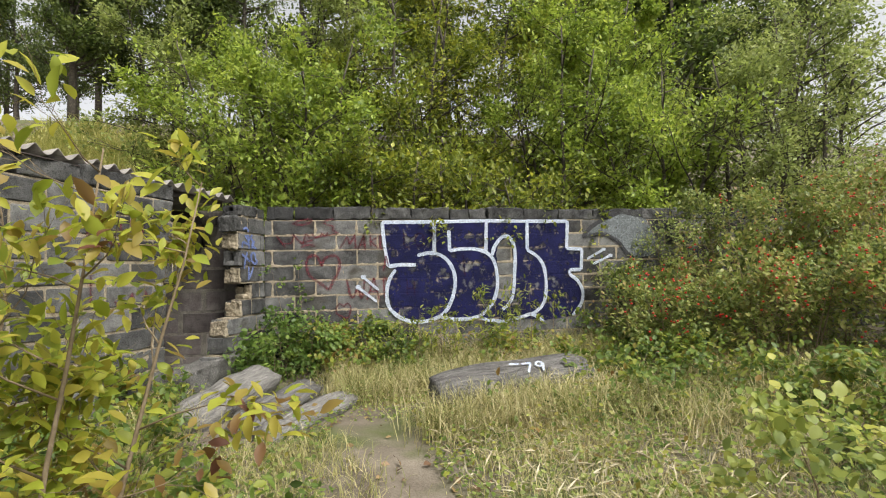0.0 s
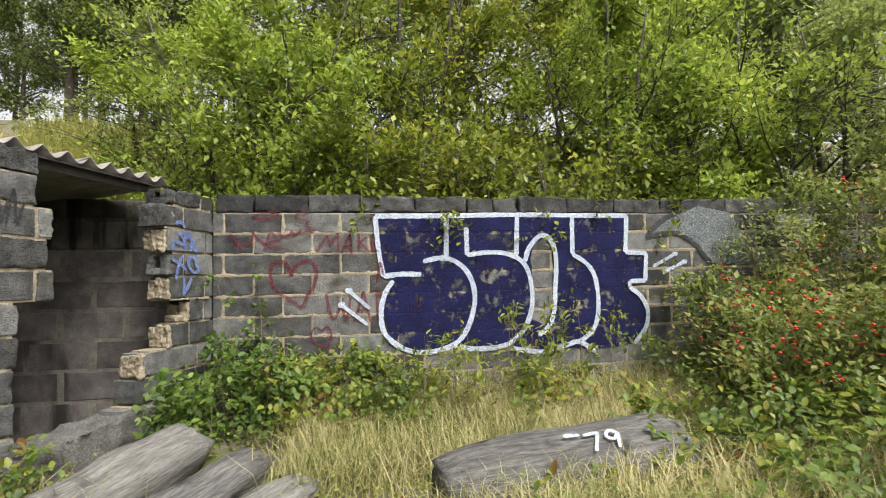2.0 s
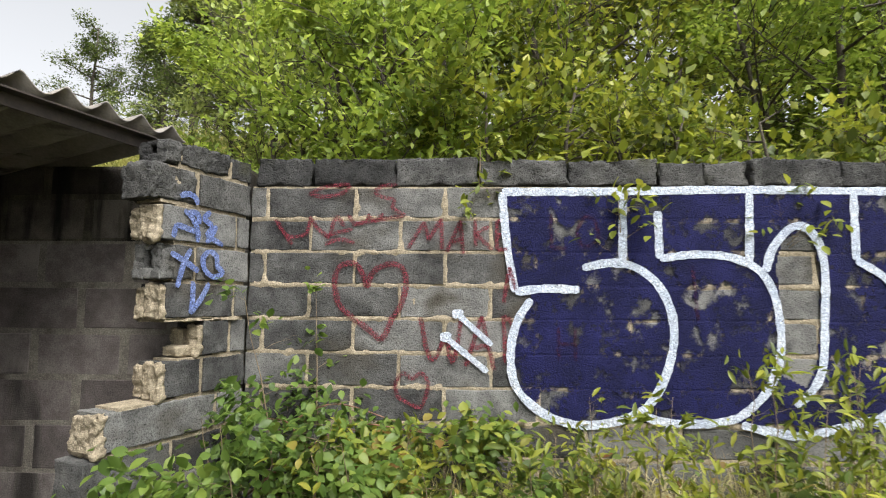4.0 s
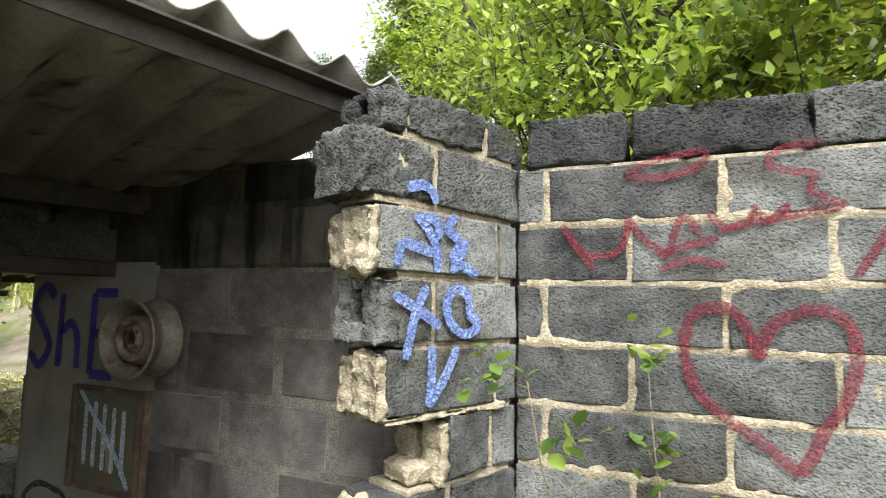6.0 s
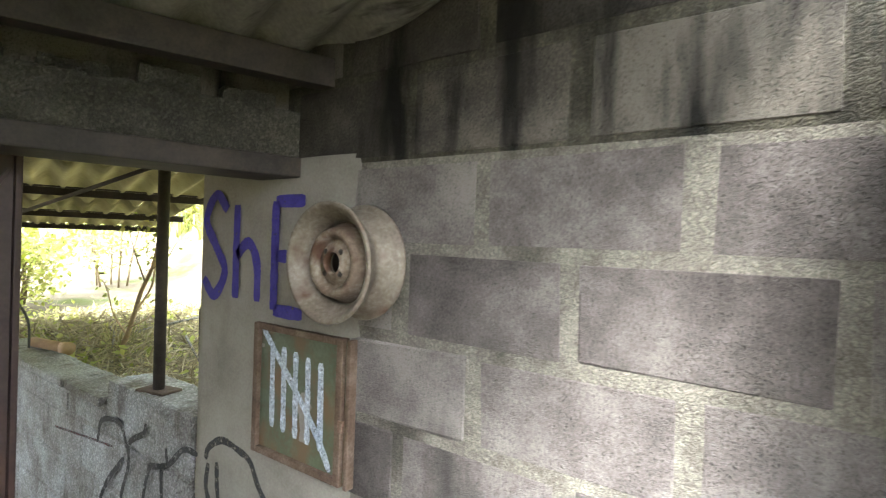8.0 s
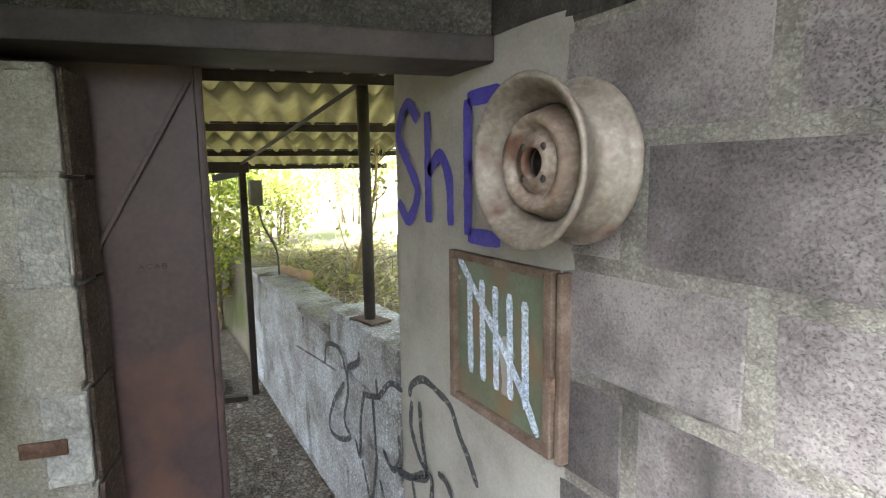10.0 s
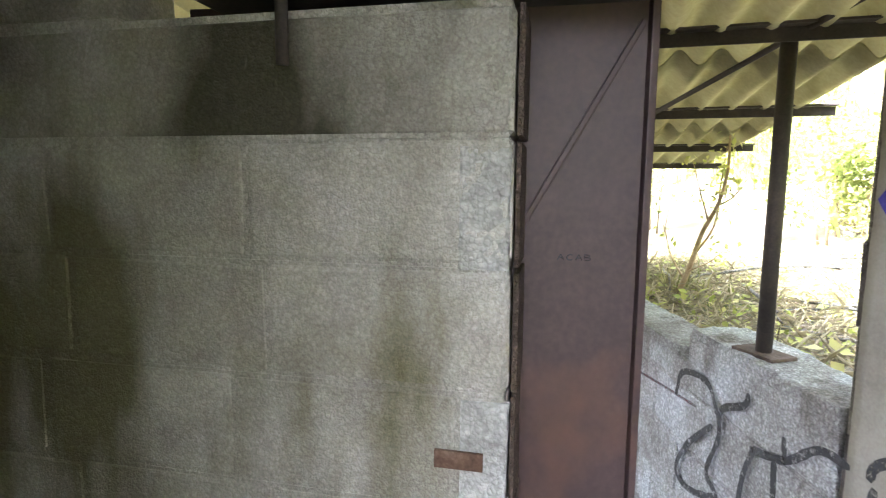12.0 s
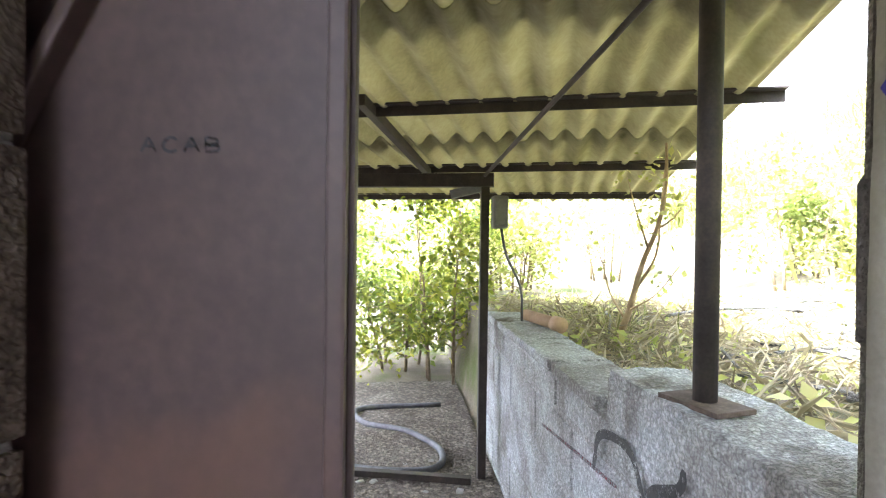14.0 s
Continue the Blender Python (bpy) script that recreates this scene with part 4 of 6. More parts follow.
# ---- steelwork, door and fixtures ----
def bar_between(name, a, b, w, h, mat, parent=None, bevel=0.003, label=""):
    """A box-section bar from a to b, width w across, height h."""
    a, b = Vector(a), Vector(b)
    m = Matrix.Translation((a + b) / 2) @ (b - a).to_track_quat("X", "Z").to_matrix().to_4x4()
    return box_part(name, m, ((b - a).length, w, h), mat, parent, bevel, label)


def angle_bar(name, a, b, w, mat, label, category="beam"):
    """An L-section steel bar: a flat top flange and a hanging web."""
    a, b = Vector(a), Vector(b)
    m = Matrix.Translation((a + b) / 2) @ (b - a).to_track_quat("X", "Z").to_matrix().to_4x4()
    bm = bmesh.new()
    L = (b - a).length
    add_box(bm, m @ Matrix.Translation((0, 0, 0)), L, w, 0.008, 0.001)
    add_box(bm, m @ Matrix.Translation((0, -w / 2 + 0.004, -w / 2 - 0.002)), L, 0.008, w - 0.006, 0.001)
    return tagged(part(name, bm, mat), label, category, kind="structure")


def on_roof(s, d, drop, lower=CANOPY):
    q = CORNER + RQ * -s + RC * d
    return Vector((q.x, q.y, ROOF_Z + lower - ROOF_SLOPE * d - drop))


def on_shed(s, d, drop):
    q = CORNER + RQ * -s + RC * d
    return Vector((q.x, q.y, SHED_Z - SHED_SLOPE * d - drop))


angle_bar("steel_angle", on_shed(0.42, 0.3, 0.042), on_shed(6.0, 0.4, 0.042), 0.06, M["dark_steel"], "dark steel angle under the shed roof edge")
for s0, d, drop in ((0.25, 2.8, -0.01), (0.25, 3.93, 0.0), (0.3, 5.1, 0.005), (0.28, 6.13, 0.01)):
    angle_bar("purlin", on_roof(s0, d, drop - 0.018), on_roof(4.3, d, drop - 0.018), 0.05, M["dark_steel"], "dark steel purlin carrying the canopy sheets")

tagged(bar_between("purlin", on_shed(0.1, 1.72, 0.075), on_shed(5.6, 1.72, 0.075), 0.07, 0.09, M["dark_steel"]), "dark beam carrying the shed sheets above the lintel", "beam", kind="structure")

# sliding door, mostly drawn back behind the partition
leaf_a, leaf_b = Vector((-3.2, 5.05, 0)), Vector((-3.04, 6.02, 0))
door = thing("door_1", "dull brown steel sliding door standing half open", "door", (leaf_b.x, leaf_b.y, 0.04), kind="structure")
dx = (leaf_b - leaf_a).normalized()
dn = Vector((dx.y, -dx.x, 0))
rot = Matrix.Rotation(math.atan2(dx.y, dx.x), 4, "Z")
mid = (leaf_a + leaf_b) / 2
LW = (leaf_b - leaf_a).length


def on_leaf(u, z, off=0.0):
    """u from the leading edge backwards, off towards the shed."""
    return leaf_b - dx * u + dn * off + Vector((0, 0, z))


leaf = attach(box_part("leaf", Matrix.Translation(mid + Vector((0, 0, 1.03))) @ rot, (LW, 0.012, 1.95), M["brown_paint"], None, 0.003), door)
attach(bar_between("edge_bar", on_leaf(0.012, 0.06, 0.014), on_leaf(0.012, 1.99, 0.014), 0.016, 0.024, M["brown_paint"]), door)
attach(bar_between("brace", on_leaf(0.03, 1.95, 0.014), on_leaf(0.62, 0.9, 0.014), 0.028, 0.012, M["brown_paint"]), door)
attach(bar_between("brace", on_leaf(0.3, 0.2, 0.014), on_leaf(0.62, 0.9, 0.014), 0.028, 0.012, M["brown_paint"]), door)
tube_part("rivet", [on_leaf(0.12, 0.52, 0.006), on_leaf(0.12, 0.52, 0.012)], 0.008, M["rust"], leaf, 8)
# small brown plate and hanging rod on the partition
plate = tagged(part_box("wall_plate", 5.585, 5.675, -0.008, -0.001, 1.1, 1.135, M["rust"], None, 0.001), "small rusty brown plate fixed to the partition", "plate")
rod = tagged(tube_part("iron_rod", [along_part(5.31, -0.02, 2.3), along_part(5.31, -0.022, 1.845)], 0.012, M["dark_steel"]), "dark iron rod hanging on the partition", "rod")

# pipe post on the parapet
PX, PY, PZB = -3.735, 6.74, 1.058
post = thing("pipe_post", "rust-brown steel pipe post standing on the parapet", "post", (PX, PY, PZB))
pz = roof_z(PX, PY)
attach(tube_part("pipe", [(PX, PY, PZB), (PX + 0.015, PY - 0.01, pz)], 0.026, M["dark_steel"], None, 16), post)
attach(box_part("base_plate", Matrix.Translation((PX, PY, PZB)) @ Matrix.Rotation(0.25, 4, "Z"), (0.17, 0.11, 0.012), M["dark_rust"], None, 0.002), post)
# square post by the floor, with a switch box and its cable
post2 = thing("steel_post", "dark steel post standing on the floor against the parapet", "post", (-5.76, 6.57, 0.0))
attach(box_part("upright", Matrix.Translation((-5.76, 6.57, 0.87)), (0.05, 0.05, 1.74), M["dark_steel"], None, 0.004), post2)
attach(bar_between("head_beam", (-6.1, 5.1, 1.78), (-5.74, 6.62, 1.78), 0.06, 0.08, M["dark_steel"]), post2)
attach(bar_between("bracket", (-5.76, 6.56, 1.74), (-5.85, 6.38, 1.7), 0.05, 0.05, M["box_grey"]), post2)
box = thing("switch_box", "grey electrical switch box hung on the steel post", "switch box", (-5.7, 6.63, 1.5))
case = attach(box_part("case", Matrix.Translation((-5.71, 6.65, 1.59)), (0.09, 0.09, 0.19), M["box_grey"], None, 0.012), box)
box_part("cover", Matrix.Translation((-5.66, 6.65, 1.59)), (0.012, 0.07, 0.15), M["box_grey"], case, 0.004)
cable_pts = curve_points([(-5.71, 6.66, 1.5), (-5.72, 6.7, 1.33), (-5.7, 6.78, 1.15), (-5.7, 6.79, 0.955)], 0.05)
tagged(tube_part("cable", cable_pts, 0.008, M["rubber"], None, 6), "black cable hanging from the switch box", "cable")
# bracing rod under the canopy
tagged(tube_part("bracing_rod", [(-3.2, 6.8, 2.2), (-5.76, 6.56, 1.8)], 0.011, M["dark_steel"], None, 8), "thin round bracing rod under the canopy", "rod")
tagged(bar_between("rafter", (-4.95, 5.89, 2.02), (-6.3, 6.28, 1.87), 0.04, 0.05, M["dark_steel"]), "dark diagonal steel strut under the canopy", "beam", kind="structure")


# ---- steel wheel on the wall ----
def lathe(profile, axis_origin, sides=48):
    """Turns (radius, depth) pairs round the y axis; depth is towards -y."""
    vs, fs = [], []
    n = len(profile)
    for i in range(sides):
        w = 2 * math.pi * i / sides
        for r, d in profile:
            vs.append((axis_origin[0] + r * math.cos(w), axis_origin[1] - d, axis_origin[2] + r * math.sin(w)))
    for i in range(sides):
        j = (i + 1) % sides
        for k in range(n - 1):
            fs.append((i * n + k, i * n + k + 1, j * n + k + 1, j * n + k))
    return vs, fs


WX, WZ = -2.285, 1.728
wheel = thing("car_wheel", "rusty pale steel car wheel without tyre hung on the block wall", "wheel", (WX, WALL_Y, WZ))
rim_profile = [(0.150, 0.067), (0.158, 0.065), (0.161, 0.071), (0.157, 0.078), (0.147, 0.08), (0.144, 0.086), (0.141, 0.094), (0.139, 0.096), (0.137, 0.108), (0.124, 0.118), (0.12, 0.128), (0.122, 0.145), (0.134, 0.157), (0.139, 0.162), (0.142, 0.183), (0.152, 0.189), (0.16, 0.196), (0.162, 0.203), (0.157, 0.208), (0.149, 0.204), (0.144, 0.196), (0.136, 0.191), (0.132, 0.17), (0.124, 0.16), (0.112, 0.15), (0.11, 0.125), (0.128, 0.104), (0.133, 0.08), (0.150, 0.067)]
v, f = lathe(rim_profile, (WX, WALL_Y, WZ), 64)
attach(new("rim", mesh_from("rim", v, f, M["wheel_paint"], True)), wheel)
disc_profile = [(0.1135, 0.125), (0.109, 0.13), (0.102, 0.142), (0.097, 0.162), (0.091, 0.18), (0.084, 0.187), (0.075, 0.186), (0.069, 0.178), (0.065, 0.166), (0.06, 0.163), (0.055, 0.168), (0.05, 0.177), (0.036, 0.179), (0.031, 0.183), (0.028, 0.181), (0.028, 0.16), (0.05, 0.165), (0.07, 0.155), (0.088, 0.165), (0.106, 0.122), (0.1135, 0.125)]
v, f = lathe(disc_profile, (WX, WALL_Y, WZ), 64)
disc = attach(new("disc", mesh_from("disc", v, f, M["wheel_rust"], True)), wheel)
# dark steel discs stand in for the shade inside the bolt holes
for i in range(4):
    w = math.pi / 4 + i * math.pi / 2
    c = Vector((WX + 0.041 * math.cos(w), WALL_Y - 0.174, WZ + 0.041 * math.sin(w)))
    tube_part("bolt_hole", [c, c + Vector((0, -0.0055, 0))], 0.0075, M["dark_steel"], disc, 10)
attach(tube_part("peg", [(WX, WALL_Y + 0.02, WZ), (WX, WALL_Y - 0.15, WZ)], 0.034, M["dark_steel"], None, 20), wheel)

# ---- framed green panel with tally strokes ----
PX0, PX1, PZ0, PZ1 = -2.845, -2.362, 1.044, 1.492
panel = thing("framed_panel", "rusty steel frame with flaking green panel fixed to the wall", "panel", ((PX0 + PX1) / 2, WALL_Y, PZ0))
panel_sheet = attach(box_part("sheet", Matrix.Translation(((PX0 + PX1) / 2, WALL_Y - 0.01, (PZ0 + PZ1) / 2)), (PX1 - PX0 - 0.02, 0.006, PZ1 - PZ0 - 0.02), M["green_panel"], None, 0.001), panel)
for name, cx, cz, sx, sz in (("frame_bar", PX0 + 0.012, (PZ0 + PZ1) / 2, 0.024, PZ1 - PZ0), ("frame_bar", PX1 - 0.048, (PZ0 + PZ1) / 2, 0.026, PZ1 - PZ0), ("frame_bar", PX1 - 0.008, (PZ0 + PZ1) / 2, 0.016, PZ1 - PZ0), ("frame_bar", (PX0 + PX1) / 2 - 0.018, PZ0 + 0.011, PX1 - PX0 - 0.09, 0.022), ("frame_bar", (PX0 + PX1) / 2 - 0.018, PZ1 - 0.011, PX1 - PX0 - 0.09, 0.022)):
    attach(box_part(name, Matrix.Translation((cx, WALL_Y - 0.015, cz)), (sx, 0.03, sz), M["frame_rust"], None, 0.003), panel)
attach(box_part("hinge", Matrix.Translation((PX1 - 0.025, WALL_Y - 0.036, PZ0 + 0.19)), (0.02, 0.012, 0.035), M["rust"], None, 0.003), panel)


# ---- painted writing ----
def relief(x, z, rows_z, heads):
    """How far paint sinks where it crosses a joint."""
    for zz in rows_z:
        if abs(z - zz) < 0.007:
            return 0.002
    return 0.0


OUT_JOINTS = [OUT_Z - OUT_H * k for k in range(-1, 12)]


def wall_point(x, z, off):
    return (x, WALL_Y - off, z)


def front_point(s, z, off):
    p = CORNER + FU * s + FN * off
    return (p.x, p.y, z)


def part_point(y, z, off):
    return tuple(along_part(y, -off, z))


def stroke(name, ctrl, width, mat, parent, place=wall_point, joints=OUT_JOINTS, off=0.009, step=0.016, taper=0.6):
    """A sprayed stroke as a ribbon that lies on the wall and dips into its joints."""
    pts = curve_points(ctrl, step)
    vs, fs = [], []
    n = len(pts)
    for i, p in enumerate(pts):
        d = pts[min(i + 1, n - 1)] - pts[max(i - 1, 0)]
        d = d / (np.linalg.norm(d) + 1e-9)
        nn = np.array((-d[1], d[0]))
        w = width / 2 * (0.9 + 0.2 * noise.noise(Vector((p[0] * 25, p[1] * 25, width * 90))))
        if i in (0, n - 1):
            w *= taper
        for k in (-1, -0.33, 0.33, 1):
            q = p + nn * w * k
            vs.append(place(q[0], q[1], off - relief(q[0], q[1], joints, ())))
    for i in range(n - 1):
        for k in range(3):
            a = i * 4 + k
            fs.append((a, a + 1, a + 5, a + 4))
    ob = new(name, mesh_from(name, vs, fs, mat))
    ob.parent = parent
    return ob


def inside(x, z, poly):
    c = False
    for i in range(len(poly)):
        x1, z1 = poly[i]
        x2, z2 = poly[i - 1]
        if (z1 > z) != (z2 > z) and x < (x2 - x1) * (z - z1) / (z2 - z1) + x1:
            c = not c
    return c


def fill(name, poly, holes, mat, parent, off=0.0075, cell=0.0105, joints=OUT_JOINTS, place=wall_point):
    """A painted area as a fine sheet on the wall, dipping into the joints."""
    xs = [p[0] for p in poly]
    zs = [p[1] for p in poly]
    nx, nz = int((max(xs) - min(xs)) / cell) + 1, int((max(zs) - min(zs)) / cell) + 1
    vid, vs, fs = {}, [], []

    def vert(i, j):
        if (i, j) not in vid:
            x, z = min(xs) + i * cell, min(zs) + j * cell
            vid[(i, j)] = len(vs)
            vs.append(place(x, z, off - relief(x, z, joints, ())))
        return vid[(i, j)]
    for i in range(nx):
        for j in range(nz):
            x, z = min(xs) + (i + 0.5) * cell, min(zs) + (j + 0.5) * cell
            if inside(x, z, poly) and not any(inside(x, z, h) for h in holes):
                fs.append((vert(i, j), vert(i + 1, j), vert(i + 1, j + 1), vert(i, j + 1)))
    ob = new(name, mesh_from(name, vs, fs, mat))
    ob.parent = parent
    return ob


# the big navy and white lettering
piece = tagged(new("graffiti_piece"), "large navy graffiti lettering outlined in pale blue-white on the block wall", "graffiti")
bowl = [(0.787, 1.71), (0.713, 1.593), (0.675, 1.439), (0.693, 1.26), (0.794, 1.138), (0.948, 1.06), (1.131, 1.047), (1.344, 1.106), (1.465, 1.232), (1.541, 1.44), (1.545, 1.625), (1.478, 1.786), (1.361, 1.883), (1.228, 1.911), (1.067, 1.882)]
arch = [(1.487, 1.935), (1.691, 1.959), (1.885, 1.94), (2.034, 1.857), (2.103, 1.693), (2.112, 1.45), (2.05, 1.264), (1.946, 1.145), (1.85, 1.08)]
counter = [(2.052, 1.868), (2.095, 1.992), (2.19, 2.101), (2.271, 2.111), (2.337, 2.034), (2.367, 1.88), (2.351, 1.606), (2.326, 1.363), (2.258, 1.23), (2.17, 1.16)]
third = [(2.537, 1.933), (2.686, 1.831), (2.769, 1.68), (2.788, 1.431), (2.751, 1.24), (2.659, 1.134), (2.56, 1.075)]
tail = [(3.124, 1.6), (3.242, 1.502), (3.308, 1.36), (3.276, 1.194), (3.148, 1.043)]
steps = [(3.119, 2.31), (3.094, 1.943), (3.316, 1.932), (3.295, 1.658), (3.127, 1.656), (3.124, 1.6)]
body = [(0.63, 2.31), *steps, *tail[1:], (2.741, 1.0), (2.453, 1.04), (2.222, 1.01), (1.9, 1.06), (1.613, 1.06), (1.344, 1.106), *bowl[6::-1], (0.7, 1.748), (0.657, 2.007)]
gap_counter = [(2.112, 1.9), (2.15, 2.04), (2.25, 2.09), (2.32, 2.02), (2.345, 1.88), (2.33, 1.606), (2.3, 1.363), (2.24, 1.25), (2.1, 1.32), (2.135, 1.45), (2.125, 1.69)]
RIGHT = 0.018                        # how far the lettering lies along the wall
fill("navy_fill", [(x + RIGHT, z) for x, z in body], [[(x + RIGHT, z) for x, z in gap_counter]], M["navy_paint"], piece)
lines = [[(0.63, 2.304), (1.3, 2.308), (1.924, 2.318), (2.55, 2.312), (3.119, 2.31)], [(0.63, 2.304), (0.657, 2.007), (0.7, 1.748)], [(0.7, 1.748), (0.86, 1.768), (1.049, 1.762)], bowl, [(1.295, 2.3), (1.287, 1.921)], [(1.483, 2.197), (1.487, 1.935)], arch, [(1.985, 2.3), (1.968, 1.912)], counter, [(2.544, 2.3), (2.537, 1.933)], third,
         [(1.344, 1.106), (1.48, 1.065), (1.613, 1.058), (1.75, 1.065), (1.888, 1.094)], [(1.887, 1.057), (2.05, 1.02), (2.222, 1.006), (2.453, 1.06), (2.581, 1.082), (2.741, 0.983)], *[[p, q] for p, q in zip(steps, steps[1:])], tail]
for i, l in enumerate(lines):
    stroke("outline", [(x + RIGHT, z) for x, z in l], 0.05, M["white_paint"], piece, off=0.009 + 0.0005 * i)
for a, b in (((0.345, 1.495), (0.567, 1.317)), ((0.412, 1.618), (0.592, 1.46)), ((3.409, 1.797), (3.66, 1.925)), ((3.498, 1.728), (3.765, 1.845))):
    stroke("dash", [a, b], 0.036, M["white_paint"], piece, off=0.0085)
for i, c in enumerate(((0.34, 1.5), (0.405, 1.625), (3.655, 1.922), (3.755, 1.84))):
    stroke("blob", [(c[0] - 0.03, c[1]), (c[0], c[1] + 0.002), (c[0] + 0.03, c[1])], 0.062 if i < 2 else 0.045, M["white_paint"], piece, off=0.011)
# older red words showing through the navy paint
under = tagged(new("red_faded_words"), "faded older red words ghosting through the navy paint", "graffiti")
for i, l in enumerate(([(0.92, 2.18), (0.92, 1.99)], [(0.92, 1.99), (1.0, 1.99)], [(1.1, 2.17), (1.06, 2.08), (1.1, 2.0), (1.17, 2.04), (1.16, 2.14), (1.1, 2.17)], [(0.95, 1.56), (0.95, 1.38)], [(0.95, 1.47), (1.04, 1.47)], [(1.04, 1.56), (1.04, 1.38)], [(1.68, 1.9), (1.7, 1.6)])):
    stroke("letter_stroke", l, 0.022, M["faded_red"], under, off=0.0088 + 0.0003 * i)
# silver leaf shape to the right of it, black beneath
bird = tagged(new("graffiti_leaf_shape"), "silver-grey painted crescent shape edged in black on the wall", "graffiti")
tip = (3.35, 2.09)
sweep = [tip, (3.6, 2.28), (3.94, 2.41), (4.31, 2.34), (4.46, 2.07), (4.43, 1.84), (4.13, 1.79), (3.98, 1.9), (3.9, 2.01), (3.71, 2.13), (3.5, 2.13)]
fill("silver_fill", sweep, [], M["silver_paint"], bird)
stroke("black_edge", [tip, (3.5, 2.125), (3.71, 2.125), (3.9, 2.005), (3.98, 1.9), (4.1, 1.79)], 0.05, M["black_paint"], bird, off=0.011)
stroke("black_edge", [tip, (3.45, 2.2), (3.6, 2.3), (3.85, 2.41)], 0.06, M["black_paint"], bird, off=0.0102)


def letters(parent, text, x, z, w, h, gap, mat, width, place=wall_point, slant=0.0, joints=OUT_JOINTS, off=0.0085):
    """Brush capitals from simple strokes."""
    shapes = {"M": [[(0, 0), (0.15, 1), (0.5, 0.35), (0.85, 1), (1, 0)]], "A": [[(0, 0), (0.5, 1)], [(0.5, 1), (1, 0)], [(0.2, 0.4), (0.8, 0.4)]], "K": [[(0, 0), (0, 1)], [(0.9, 1), (0, 0.45)], [(0.1, 0.5), (0.95, 0)]],
              "E": [[(0.9, 1), (0, 1)], [(0, 1), (0, 0)], [(0, 0), (0.9, 0)], [(0, 0.5), (0.7, 0.5)]], "W": [[(0, 1), (0.25, 0), (0.5, 0.6), (0.75, 0), (1, 1)]], "R": [[(0, 0), (0, 1)], [(0, 1), (0.8, 0.85), (0.7, 0.55), (0, 0.5)], [(0.3, 0.5), (0.95, 0)]],
              "L": [[(0, 1), (0, 0)], [(0, 0), (0.9, 0)]], "O": [[(0.5, 1), (0.05, 0.6), (0.2, 0.1), (0.7, 0.05), (0.95, 0.5), (0.5, 1)]], "V": [[(0, 1), (0.5, 0)], [(0.5, 0), (1, 1)]], "X": [[(0, 1), (1, 0)], [(1, 1), (0, 0)]], "U": [[(0, 1), (0.05, 0.2), (0.5, 0), (0.95, 0.2), (1, 1)]],
              "S": [[(0.95, 0.85), (0.5, 1), (0.1, 0.75), (0.5, 0.5), (0.9, 0.25), (0.5, 0), (0.05, 0.15)]], "h": [[(0, 1), (0, 0)], [(0, 0.45), (0.5, 0.6), (0.85, 0.4), (0.9, 0)]], "7": [[(0, 0.95), (0.95, 1)], [(0.95, 1), (0.35, 0)]], "9": [[(0.9, 0.8), (0.4, 1), (0.1, 0.7), (0.5, 0.5), (0.9, 0.8)], [(0.9, 0.8), (0.6, 0)]],
              "T": [[(0, 1), (1, 1)], [(0.5, 1), (0.5, 0)]], "H": [[(0, 0), (0, 1)], [(1, 0), (1, 1)], [(0, 0.5), (1, 0.5)]], "N": [[(0, 0), (0, 1)], [(0, 1), (1, 0)], [(1, 0), (1, 1)]], "C": [[(0.95, 0.85), (0.5, 1), (0.08, 0.6), (0.15, 0.15), (0.6, 0), (0.95, 0.15)]], "B": [[(0, 0), (0, 1)], [(0, 1), (0.75, 0.85), (0.65, 0.55), (0, 0.5)], [(0, 0.5), (0.85, 0.4), (0.75, 0.05), (0, 0)]]}
    for ch in text:
        if ch != " ":
            for line in shapes[ch]:
                stroke("letter_stroke", [(x + p[0] * w + slant * p[1] * h, z + p[1] * h) for p in line], width, mat, parent, place, joints, off=off, taper=0.8)
        x += w + gap if gap * w >= 0 else gap - abs(w)


red = tagged(new("red_wall_writing"), "dark red painted words and hearts on the block wall", "graffiti")
for i, l in enumerate((
        [(-0.434, 2.29), (-0.346, 2.328), (-0.213, 2.345), (-0.238, 2.299), (-0.345, 2.275), (-0.434, 2.29)],
        [(-0.618, 2.146), (-0.52, 2.004)], [(-0.597, 2.103), (-0.541, 2.05), (-0.447, 2.064), (-0.417, 2.162)], [(-0.428, 2.162), (-0.372, 2.09), (-0.312, 2.042)],
        [(-0.312, 2.042), (-0.288, 2.134), (-0.267, 2.16), (-0.229, 2.107)], [(-0.339, 2.048), (-0.265, 2.073), (-0.182, 2.093)], [(-0.209, 2.172), (-0.169, 2.124), (-0.109, 2.139), (-0.091, 2.183)],
        [(-0.096, 2.175), (-0.057, 2.138), (-0.013, 2.182)], [(-0.182, 2.114), (-0.052, 2.143), (0.108, 2.167)], [(0.063, 2.345), (-0.028, 2.332), (-0.059, 2.296), (-0.006, 2.268), (0.051, 2.259), (0.038, 2.215), (0.116, 2.167)], [(-0.338, 2.003), (-0.259, 2.034), (-0.167, 2.015)])):
    stroke("scrawl", l, 0.024, M["red_paint"], red, off=0.0085 + 0.0003 * i)
